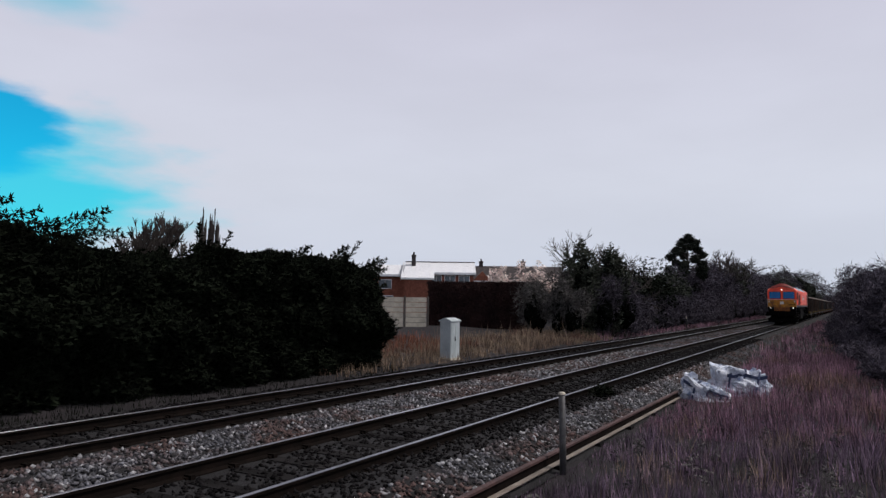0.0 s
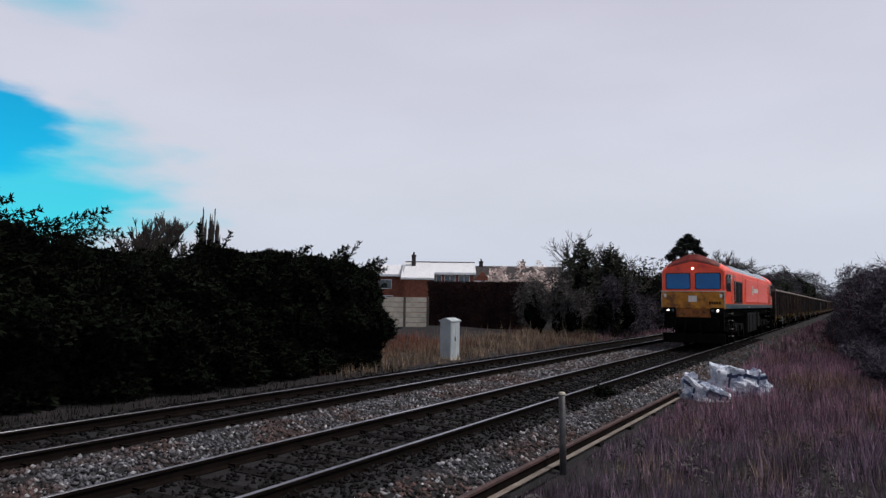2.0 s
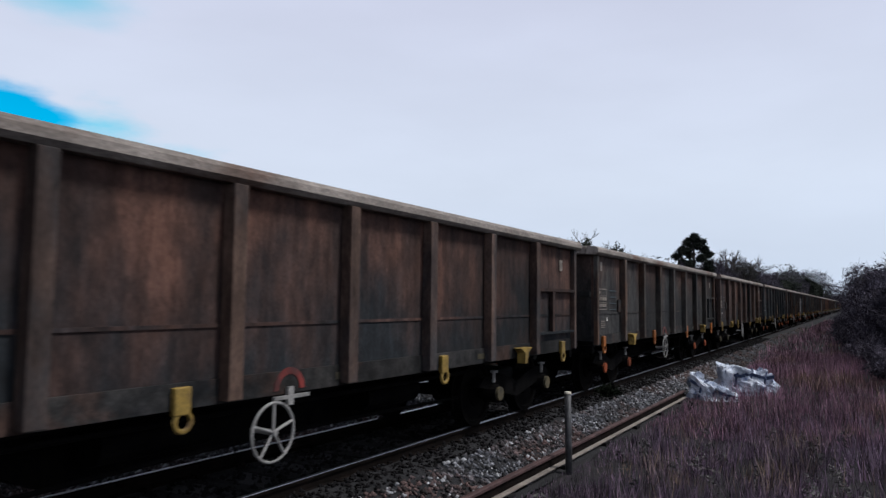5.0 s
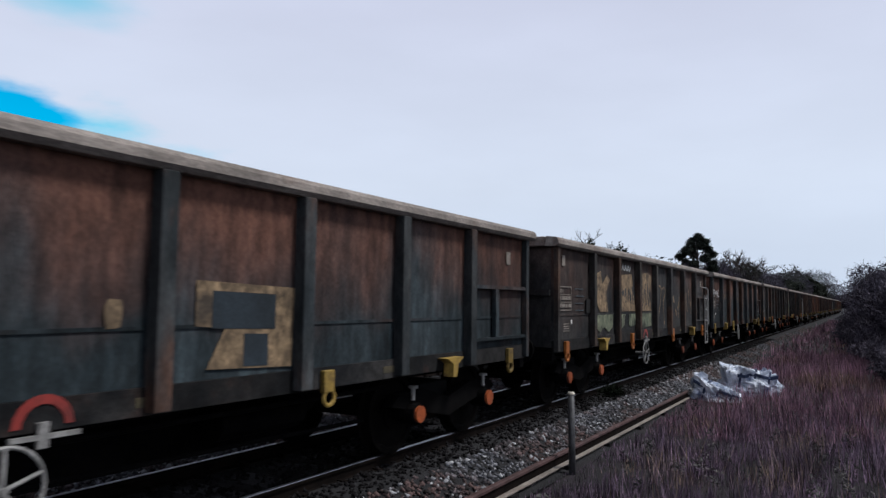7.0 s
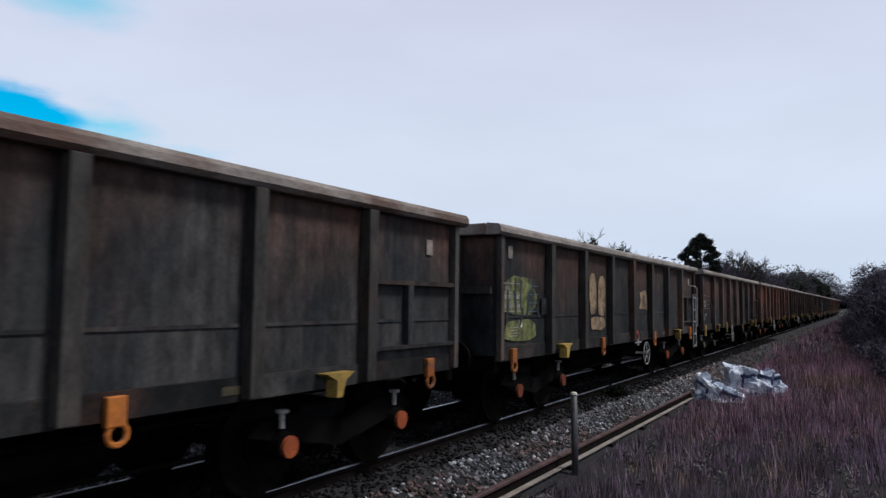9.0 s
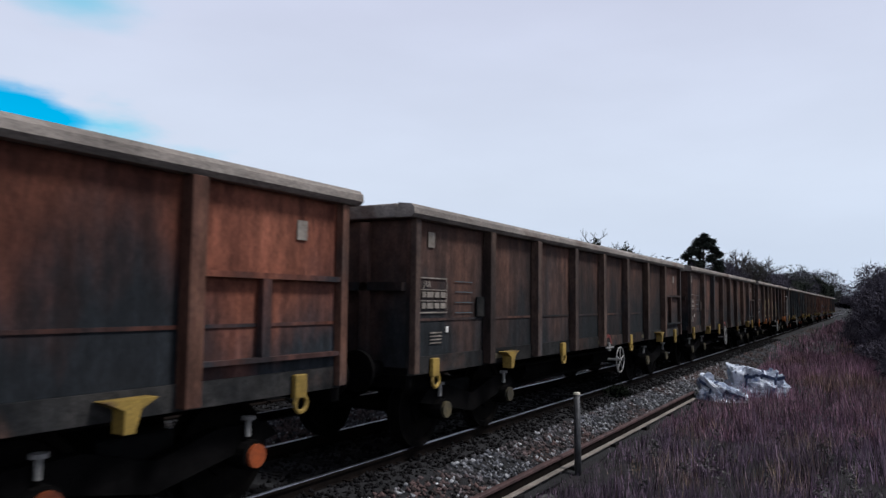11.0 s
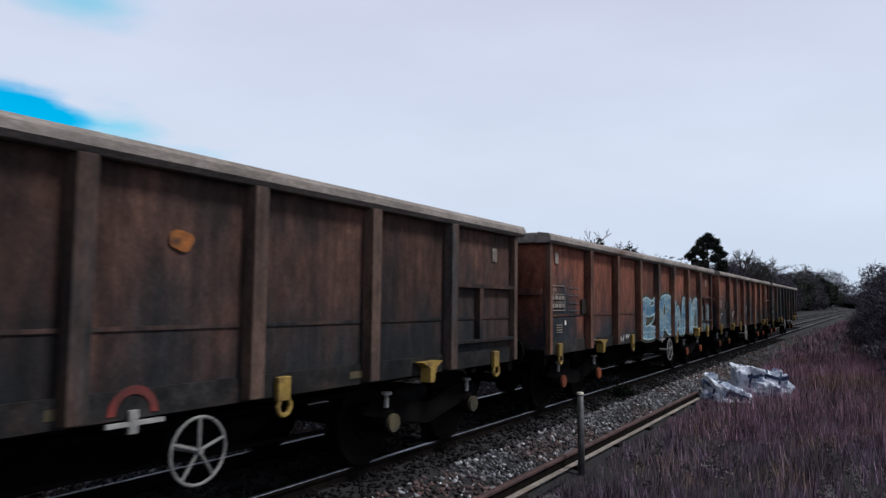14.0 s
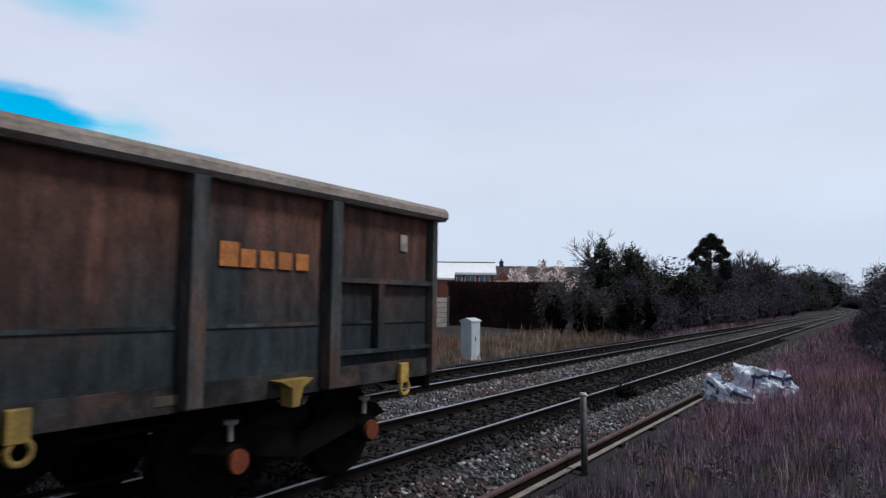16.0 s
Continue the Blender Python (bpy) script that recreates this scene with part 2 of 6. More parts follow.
M = dict(
    # land
    soil=mat("soil", (0.0075, 0.0063, 0.008), (0.017, 0.0135, 0.016), 1.5, 0.95, 0.5, fine=30),
    ballast=mat("ballast_stone", (0.015, 0.0150, 0.0185), (0.125, 0.127, 0.145), 16.0, 0.85, 0.4, island=0.95, third=(0.058, 0.036, 0.034), third_scale=0.7, third_at=0.50),
    pale_stone=mat("pale_ballast_stone", (0.16, 0.16, 0.172), (0.34, 0.34, 0.36), 14.0, 0.85, 0.3, island=0.5),
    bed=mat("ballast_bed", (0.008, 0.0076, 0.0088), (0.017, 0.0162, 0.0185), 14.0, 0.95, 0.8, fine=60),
    dull_cap=mat("dull_axle_cap", (0.030, 0.026, 0.018), (0.075, 0.060, 0.030), 5.0, 0.7, 0.1, vary=0.4),
    hook_orange=mat("chipped_orange", (0.24, 0.070, 0.012), (0.36, 0.115, 0.016), 5.0, 0.6, 0.1, vary=0.3, third=(0.08, 0.04, 0.03), third_scale=4.0, third_at=0.62),
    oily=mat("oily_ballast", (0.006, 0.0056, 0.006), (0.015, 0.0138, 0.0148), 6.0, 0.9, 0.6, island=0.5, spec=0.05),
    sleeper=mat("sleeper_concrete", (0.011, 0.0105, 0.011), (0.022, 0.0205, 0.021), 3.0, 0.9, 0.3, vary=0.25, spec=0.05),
    rail_top=mat("polished_rail_steel", (0.30, 0.30, 0.33), (0.46, 0.46, 0.49), 2.0, 0.30, 0.05, metal=1.0, stretch=(1, 0.05, 1)),
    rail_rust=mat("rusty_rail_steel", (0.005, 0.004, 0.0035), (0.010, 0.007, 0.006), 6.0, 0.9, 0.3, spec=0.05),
    old_rail=mat("old_rail_rust", (0.040, 0.021, 0.020), (0.090, 0.048, 0.046), 4.0, 0.7, 0.3),
    grass=mat("dead_grass", (0.112, 0.064, 0.086), (0.36, 0.200, 0.270), 0.9, 0.9, 0.0, island=0.95, third=(0.22, 0.14, 0.10), third_scale=0.35, third_at=0.6),
    # darker than the far grass: dimness of the near bank put into the colour
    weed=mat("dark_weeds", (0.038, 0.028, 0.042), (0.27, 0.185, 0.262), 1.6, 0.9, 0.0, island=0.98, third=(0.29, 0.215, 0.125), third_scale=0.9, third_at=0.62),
    russet=mat("russet_grass", (0.13, 0.040, 0.024), (0.27, 0.100, 0.056), 0.8, 0.9, 0.0, island=0.6),
    straw=mat("straw_grass", (0.15, 0.110, 0.080), (0.29, 0.215, 0.150), 0.8, 0.9, 0.0, island=0.6, third=(0.11, 0.055, 0.042), third_scale=0.30, third_at=0.58),
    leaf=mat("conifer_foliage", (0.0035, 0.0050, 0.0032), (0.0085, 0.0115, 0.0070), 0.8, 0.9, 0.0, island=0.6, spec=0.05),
    # near-black copy of the foliage: shade inside the crowns put in as colour
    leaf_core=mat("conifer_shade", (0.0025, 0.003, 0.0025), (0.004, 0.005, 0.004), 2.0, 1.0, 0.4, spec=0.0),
    # paler ivy and brush: the haze over the trees is in the colour
    ivy=mat("ivy_leaves", (0.022, 0.027, 0.021), (0.052, 0.057, 0.044), 0.9, 0.85, 0.0, island=0.6, spec=0.1),
    brush=mat("winter_brush", (0.038, 0.034, 0.044), (0.090, 0.080, 0.102), 0.6, 0.95, 0.0, island=0.6, spec=0.05),
    pine=mat("pine_needles", (0.012, 0.015, 0.013), (0.030, 0.034, 0.028), 0.9, 0.9, 0.0, island=0.6, spec=0.05),
    beech=mat("brown_beech_leaves", (0.018, 0.011, 0.0115), (0.038, 0.021, 0.020), 0.8, 0.95, 0.0, island=0.5, spec=0.05),
    pale=mat("pale_catkin_twigs", (0.045, 0.044, 0.046), (0.145, 0.136, 0.130), 0.9, 0.95, 0.0, island=0.6, spec=0.05),
    petal=mat("blossom_petals", (0.70, 0.56, 0.52), (0.88, 0.80, 0.75), 0.9, 0.9, 0.0, island=0.4),
    bark=mat("bark", (0.030, 0.024, 0.022), (0.060, 0.050, 0.046), 6.0, 0.95, 0.6, fine=30),
    # lineside
    grey_paint=mat("cabinet_grey_paint", (0.34, 0.39, 0.41), (0.46, 0.51, 0.53), 2.0, 0.55, 0.05, grain=0.12),
    concrete=mat("weathered_concrete", (0.42, 0.38, 0.31), (0.60, 0.55, 0.46), 2.5, 0.9, 0.3, grain=0.25),
    post_grey=mat("gap_dark_concrete", (0.07, 0.062, 0.055), (0.14, 0.125, 0.11), 3.0, 0.9, 0.3),
    galv=mat("galvanised_post", (0.034, 0.034, 0.038), (0.068, 0.068, 0.072), 6.0, 0.55, 0.1, metal=0.3),
    bag=mat("woven_bag", (0.36, 0.41, 0.52), (0.80, 0.83, 0.90), 2.4, 0.6, 0.4, fine=60, grain=0.2, mottle=0.3, third=(0.09, 0.15, 0.30), third_scale=3.6, third_at=0.60, bump_dist=0.05),
    strap=mat("dark_strap", (0.02, 0.03, 0.07), (0.05, 0.07, 0.14), 6.0, 0.8, 0.1),
    brick=mat("red_brick_wall", (0.16, 0.055, 0.035), (0.26, 0.095, 0.06), 4.0, 0.9, 0.3),
    white=mat("white_paint", (0.62, 0.63, 0.66), (0.78, 0.79, 0.82), 3.0, 0.5, 0.05, grain=0.08),
    # near-white tiles: the sun's glint on the roofs is put into the colour
    tile_sunlit=mat("sunlit_roof_tiles", (0.78, 0.80, 0.84), (0.88, 0.89, 0.92), 2.0, 0.25, 0.3, fine=20),
    tile_dark=mat("dark_roof_tiles", (0.030, 0.024, 0.026), (0.055, 0.045, 0.046), 2.0, 0.8, 0.4, fine=20),
    pane=mat("window_pane", (0.05, 0.07, 0.09), (0.08, 0.10, 0.12), 1.0, 0.08, 0.0, grain=0.0, spec=0.6),
    # locomotive
    red=mat("red_gloss_paint", (0.86, 0.078, 0.036), (0.92, 0.098, 0.046), 0.9, 0.38, 0.03, grain=0.05, fine=12, third=(0.62, 0.050, 0.034), third_scale=1.0, third_at=0.66, rise=0.05, mottle=0.08, mottle_scale=3.0),
    # soot on the brow; its dark red also stands for shade in grooves
    soot=mat("soot_and_groove_red", (0.075, 0.024, 0.022), (0.27, 0.032, 0.025), 2.2, 0.6, 0.05, grain=0.15, mottle=0.3, mottle_scale=4.0),
    # dirty yellow, its colour darkened further for the shade on the front
    yellow=mat("warning_yellow_paint", (0.44, 0.17, 0.009), (0.54, 0.23, 0.011), 2.0, 0.5, 0.05, grain=0.08, third=(0.16, 0.055, 0.012), third_scale=1.6, third_at=0.55, rise=-0.12, mottle=0.28, mottle_scale=5.0),
    cowl=mat("rusted_yellow_paint", (0.17, 0.050, 0.014), (0.33, 0.115, 0.014), 3.0, 0.7, 0.1, third=(0.045, 0.018, 0.012), third_scale=3.0, third_at=0.58, mottle=0.4),
    grey=mat("blue_grey_paint", (0.040, 0.066, 0.082), (0.070, 0.108, 0.130), 1.5, 0.45, 0.05, grain=0.1),
    roof=mat("dusty_grey_roof", (0.075, 0.115, 0.145), (0.150, 0.200, 0.240), 1.2, 0.22, 0.1, grain=0.15, stretch=(1, 0.3, 1), spec=1.0),
    black=mat("plain_near_black", (0.003, 0.003, 0.0035), (0.006, 0.006, 0.006), 4.0, 0.8, 0.2, spec=0.1),
    # near-black tones for the gear below the vehicle floors
    under=mat("underframe_near_black", (0.0022, 0.0021, 0.0022), (0.0055, 0.005, 0.005), 3.0, 0.85, 0.2, spec=0.04),
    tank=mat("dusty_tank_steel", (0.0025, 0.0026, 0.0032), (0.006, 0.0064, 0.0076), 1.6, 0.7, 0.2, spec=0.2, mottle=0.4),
    # windscreen panes: the blue sky's reflection is put into the base colour
    glass=mat("cab_glass_sky_blue", (0.006, 0.12, 0.36), (0.010, 0.16, 0.46), 0.7, 0.08, 0.0, grain=0.0, spec=0.25),
    side_glass=mat("cab_side_glass", (0.010, 0.012, 0.014), (0.030, 0.034, 0.038), 9.0, 0.03, 0.0, grain=0.0, spec=0.5, stretch=(1, 1, 0.35), ior=1.9),
    mark=mat("pale_marking", (0.66, 0.62, 0.58), (0.80, 0.77, 0.73), 4.0, 0.6, 0.0, grain=0.1),
    lamp=mat("lit_headlamp", (0.9, 0.9, 0.9), (0.9, 0.9, 0.9), 1.0, 0.3, 0.0, glow=3.0),
    steel=mat("worn_handrail", (0.30, 0.27, 0.26), (0.44, 0.42, 0.40), 8.0, 0.5, 0.0),
    # wagons
    coping=mat("dusty_coping_steel", (0.16, 0.136, 0.12), (0.26, 0.225, 0.20), 2.0, 0.8, 0.2, stretch=(1, 0.4, 1), third=(0.10, 0.06, 0.045), third_scale=1.1, third_at=0.6, mottle=0.25),
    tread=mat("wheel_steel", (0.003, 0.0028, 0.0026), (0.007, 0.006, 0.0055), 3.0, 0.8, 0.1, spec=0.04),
    hook=mat("chipped_yellow", (0.19, 0.125, 0.028), (0.32, 0.210, 0.045), 5.0, 0.6, 0.1, vary=0.4, third=(0.10, 0.06, 0.03), third_scale=4.0, third_at=0.62),
    orange=mat("orange_axle_cap", (0.13, 0.028, 0.010), (0.24, 0.052, 0.012), 5.0, 0.6, 0.1, vary=0.5),
    wheel_white=mat("white_handwheel", (0.16, 0.155, 0.15), (0.30, 0.29, 0.28), 6.0, 0.6, 0.1, vary=0.2),
    tag_white=mat("white_spray", (0.34, 0.34, 0.34), (0.52, 0.52, 0.52), 5.0, 0.8, 0.0, grain=0.3, mottle=0.3),
    tag_blue=mat("pale_blue_spray", (0.024, 0.085, 0.17), (0.14, 0.25, 0.30), 1.8, 0.7, 0.05, fine=20, grain=0.25, stretch=(1, 0.7, 2.2), third=(0.21, 0.27, 0.28), third_scale=1.6, third_at=0.56, mottle=0.35, mottle_scale=5.0),
    tag_edge=mat("pale_cyan_spray", (0.18, 0.31, 0.36), (0.36, 0.46, 0.50), 3.0, 0.7, 0.05, grain=0.3, mottle=0.3),
    tag_dull=mat("dull_teal_spray", (0.06, 0.105, 0.115), (0.14, 0.19, 0.195), 3.0, 0.8, 0.05, grain=0.3, mottle=0.5, third=(0.04, 0.035, 0.033), third_scale=2.6, third_at=0.58),
    olive=mat("dark_olive_spray", (0.020, 0.022, 0.014), (0.045, 0.042, 0.022), 2.0, 0.8, 0.0, mottle=0.4),
    tag_grey=mat("worn_grey_spray", (0.14, 0.14, 0.14), (0.26, 0.26, 0.25), 4.0, 0.8, 0.0, grain=0.4, mottle=0.5),
    plate=mat("dull_plate_lines", (0.15, 0.125, 0.105), (0.27, 0.235, 0.20), 5.0, 0.7, 0.0, grain=0.3, mottle=0.4),
    sill=mat("grimy_sill", (0.009, 0.0095, 0.0105), (0.034, 0.032, 0.031), 1.6, 0.85, 0.2, vary=0.4, spec=0.15, mottle=0.5, third=(0.050, 0.030, 0.024), third_scale=1.2, third_at=0.60),
    tag_tan=mat("faded_tan_spray", (0.115, 0.080, 0.048), (0.25, 0.172, 0.098), 3.5, 0.85, 0.1, fine=18, grain=0.45, third=(0.06, 0.045, 0.032), third_scale=2.2, third_at=0.60, mottle=0.4),
    tag_green=mat("faded_green_spray", (0.090, 0.105, 0.070), (0.18, 0.19, 0.125), 3.0, 0.85, 0.0, grain=0.3, mottle=0.5, third=(0.03, 0.035, 0.025), third_scale=2.4, third_at=0.56),
    tag_lime=mat("worn_lime_spray", (0.075, 0.085, 0.026), (0.16, 0.165, 0.052), 4.0, 0.85, 0.0, grain=0.3, mottle=0.6, third=(0.022, 0.026, 0.018), third_scale=3.4, third_at=0.54),
    tag_ochre=mat("worn_ochre_spray", (0.085, 0.062, 0.034), (0.20, 0.140, 0.066), 4.5, 0.85, 0.1, fine=18, grain=0.45, third=(0.034, 0.026, 0.021), third_scale=3.0, third_at=0.54, mottle=0.5),
    tag_black=mat("black_spray", (0.01, 0.015, 0.02), (0.02, 0.03, 0.04), 3.0, 0.8, 0.0),
    tag_orange=mat("faded_orange_lettering", (0.27, 0.090, 0.025), (0.42, 0.155, 0.035), 3.0, 0.8, 0.0, mottle=0.4),
)
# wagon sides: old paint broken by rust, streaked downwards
# all four turn darker towards the bottom, by the third tone and its rise
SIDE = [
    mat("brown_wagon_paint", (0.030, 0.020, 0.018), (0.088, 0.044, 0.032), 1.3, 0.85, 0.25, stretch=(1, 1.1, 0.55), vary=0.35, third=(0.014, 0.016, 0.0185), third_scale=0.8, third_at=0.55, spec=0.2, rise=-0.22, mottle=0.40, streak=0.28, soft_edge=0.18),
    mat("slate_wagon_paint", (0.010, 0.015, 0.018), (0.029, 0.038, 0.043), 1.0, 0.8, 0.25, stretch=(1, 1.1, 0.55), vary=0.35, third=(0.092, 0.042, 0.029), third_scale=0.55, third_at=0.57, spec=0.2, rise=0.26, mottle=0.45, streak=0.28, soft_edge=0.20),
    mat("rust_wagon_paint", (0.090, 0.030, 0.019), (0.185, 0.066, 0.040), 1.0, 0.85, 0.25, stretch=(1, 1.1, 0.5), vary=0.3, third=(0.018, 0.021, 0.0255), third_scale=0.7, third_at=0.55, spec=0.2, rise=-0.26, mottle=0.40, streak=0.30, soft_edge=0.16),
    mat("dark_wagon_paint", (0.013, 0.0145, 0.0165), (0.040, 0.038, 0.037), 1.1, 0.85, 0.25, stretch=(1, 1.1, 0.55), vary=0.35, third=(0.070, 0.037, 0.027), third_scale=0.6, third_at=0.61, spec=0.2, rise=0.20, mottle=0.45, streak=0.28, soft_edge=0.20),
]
RIB = [
    mat(f"{name}_rib_steel", a, b, 1.6, 0.85, 0.25, stretch=(1, 1, 0.4), vary=0.35, third=c, third_scale=1.2, third_at=0.57, spec=0.2, mottle=0.4, streak=0.25)
    for name, a, b, c in (("brown", (0.042, 0.030, 0.027), (0.088, 0.056, 0.043), (0.034, 0.033, 0.035)), ("slate", (0.022, 0.027, 0.030), (0.054, 0.056, 0.057), (0.080, 0.043, 0.030)),
                          ("rust", (0.085, 0.040, 0.029), (0.165, 0.082, 0.055), (0.052, 0.045, 0.043)), ("dark", (0.026, 0.026, 0.027), (0.062, 0.055, 0.049), (0.075, 0.043, 0.030)))
]


# ------------------------------------------------------------------ mesh helpers
def box(bm, x0, y0, z0, x1, y1, z1, bevel=0.0):
    v = [bm.verts.new((x, y, z)) for x in (x0, x1) for y in (y0, y1) for z in (z0, z1)]
    fs = [bm.faces.new([v[i] for i in q]) for q in ((0, 1, 3, 2), (4, 6, 7, 5), (0, 4, 5, 1), (2, 3, 7, 6), (0, 2, 6, 4), (1, 5, 7, 3))]
    if bevel:
        es = {e for f in fs for e in f.edges}
        bmesh.ops.bevel(bm, geom=list(es), offset=bevel, segments=2, affect="EDGES", profile=0.5)


def tube(bm, p, q, r, n=10, r2=None):
    p, q = Vector(p), Vector(q)
    a = (q - p).normalized()
    u = a.orthogonal().normalized()
    w = a.cross(u)
    r2 = r if r2 is None else r2
    rings = []
    for c, rad in ((p, r), (q, r2)):
        rings.append([bm.verts.new(c + (u * math.cos(2 * math.pi * i / n) + w * math.sin(2 * math.pi * i / n)) * rad) for i in range(n)])
    for i in range(n):
        bm.faces.new((rings[0][i], rings[0][(i + 1) % n], rings[1][(i + 1) % n], rings[1][i]))
    bm.faces.new(rings[0][::-1])
    bm.faces.new(rings[1])


def pipe(bm, pts, r, n=8):
    for a, b in zip(pts, pts[1:]):
        tube(bm, a, b, r, n)


def hoop(bm, c, radius, r, n=24, k=8):
    """A ring that stands across the x axis."""
    rings = []
    for i in range(n):
        a = 2 * math.pi * i / n
        o = Vector((0, math.cos(a), math.sin(a)))
        rings.append([bm.verts.new(Vector(c) + o * (radius + r * math.cos(2 * math.pi * j / k)) + Vector((r * math.sin(2 * math.pi * j / k), 0, 0))) for j in range(k)])
    for i in range(n):
        for j in range(k):
            bm.faces.new((rings[i][j], rings[(i + 1) % n][j], rings[(i + 1) % n][(j + 1) % k], rings[i][(j + 1) % k]))


def loft(bm, rings, caps=True, close=True):
    vs = [[bm.verts.new(p) for p in ring] for ring in rings]
    n = len(vs[0])
    for a, b in zip(vs, vs[1:]):
        for i in range(n if close else n - 1):
            bm.faces.new((a[i], a[(i + 1) % n], b[(i + 1) % n], b[i]))
    if caps:
        bm.faces.new(vs[0][::-1])
        bm.faces.new(vs[-1])


def lathe(bm, profile, n=32):
    """Turn a profile of (x, radius) about the x axis."""
    rings = [[bm.verts.new((x, r * math.cos(2 * math.pi * i / n), r * math.sin(2 * math.pi * i / n))) for i in range(n)] for x, r in profile]
    for a, b in zip(rings, rings[1:]):
        for i in range(n):
            bm.faces.new((a[i], a[(i + 1) % n], b[(i + 1) % n], b[i]))
    bm.faces.new(rings[0][::-1])
    bm.faces.new(rings[-1])


def bar(bm, profile, y0, y1):
    """Extrude a profile of (x, z) along y."""
    loft(bm, [[(x, y, z) for x, z in profile] for y in (y0, y1)])


def slab(bm, outline, x0, x1):
    """A plate with an outline of (y, z), between two x."""
    loft(bm, [[(x, y, z) for y, z in outline] for x in (x0, x1)])


def done(name, bm, material, smooth=False):
    bmesh.ops.recalc_face_normals(bm, faces=bm.faces)
    me = bpy.data.meshes.new(name)
    bm.to_mesh(me)
    bm.free()
    me.materials.append(material)
    if smooth:
        me.polygons.foreach_set("use_smooth", [True] * len(me.polygons))
    return me


def part(name, bm, material, parent, label="", smooth=False):
    """Link a bmesh, or a mesh that is shared, as one part of a thing."""
    me = bm if isinstance(bm, bpy.types.Mesh) else done(name, bm, material, smooth)
    ob = new(name, me)
    ob.parent = parent
    if label:
        ob["label"] = label
    return ob


def boxes(*rows, bevel=0.0):
    bm = bmesh.new()
    for r in rows:
        box(bm, *r, bevel=bevel)
    return bm


def raw(name, verts, faces, material):
    me = bpy.data.meshes.new(name)
    verts, faces = np.asarray(verts, dtype=np.float32), np.asarray(faces, dtype=np.int32)
    k = faces.shape[1]
    me.vertices.add(len(verts)); me.vertices.foreach_set("co", verts.ravel())
    me.loops.add(faces.size); me.loops.foreach_set("vertex_index", faces.ravel())
    me.polygons.add(len(faces))
    me.polygons.foreach_set("loop_start", np.arange(0, faces.size, k, dtype=np.int32))
    me.update(calc_edges=True)
    me.validate()
    me.materials.append(material)
    return me


def thing(name, label, category, group="", kind="", at=None):
    ob = new(name)
    ob.empty_display_size = 0.3
    if at is not None:
        ob.matrix_basis = at
    return tagged(ob, label, category, group, kind)


GRID_TURN = 29.94   # the gardens beyond the line lie at this turn to the track


def garden(right, ahead):
    """Plan position from metres to the right and ahead on the garden grid."""
    c, s = math.cos(radians(GRID_TURN)), math.sin(radians(GRID_TURN))
    return (right * c - ahead * s, right * s + ahead * c)


# ------------------------------------------------------------------ land and track
TRACK_X, FAR_X, HALF_GAUGE = -5.737, -9.276, 0.7525
RNG = np.random.default_rng(7)


def land_z(x, y):
    if x < -12.2:
        return -0.30 + min(1.0, (-12.2 - x) / 9) * 0.65
    if x < -3.9:
        return -0.42
    if x < -2.0:
        return -0.42
    return -0.42 + min(1.0, (x + 2.0) / 6) * 0.35


def build_land():
    xs = sorted({*np.linspace(-30, 12, 85), *(-2500, -1200, -600, -300, -150, -90, -60, -45, 20, 35, 60, 120, 300, 700, 1500, 2500)})
    ys = sorted({*np.linspace(-10, 60, 120), *(-800, -300, -100, -40, -20, 70, 85, 100, 130, 170, 220, 300, 450, 700, 1200, 2000, 3500)})
    v = [(x, y, land_z(x, y) + (noise.noise((x * 0.7, y * 0.7, 0)) * 0.06 if -40 < x < 15 and -20 < y < 70 and not -12 < x < -3.7 else 0)) for y in ys for x in xs]
    n = len(xs)
    f = [(j * n + i, j * n + i + 1, (j + 1) * n + i + 1, (j + 1) * n + i) for j in range(len(ys) - 1) for i in range(n - 1)]
    tagged(new("ground", raw("ground", v, f, M["soil"])), "dark earthy trackside ground with dead grass", "ground", kind="structure")


def bed_z(x):
    """Height of the ballast across the line, rail heads at zero."""
    for c in (TRACK_X, FAR_X):
        if abs(x - c) < 0.70:
            return -0.178
    pts = ((-12.3, -0.34), (-11.2, -0.22), (-10.1, -0.15), (-8.5, -0.15), (-7.5, -0.13), (-6.5, -0.15), (-4.95, -0.135), (-4.42, -0.15), (-3.75, -0.37), (-3.4, -0.42))
    for (a, p), (b, q) in zip(pts, pts[1:]):
        if a <= x <= b:
            return p + (q - p) * (x - a) / (b - a)
    return -0.42


STONE = np.array([(1, 0, 0), (-1, 0, 0), (0, 1, 0), (0, -1, 0), (0, 0, 1), (0, 0, -1)], dtype=float)
STONE_F = np.array([(0, 2, 4), (2, 1, 4), (1, 3, 4), (3, 0, 4), (2, 0, 5), (1, 2, 5), (3, 1, 5), (0, 3, 5)])


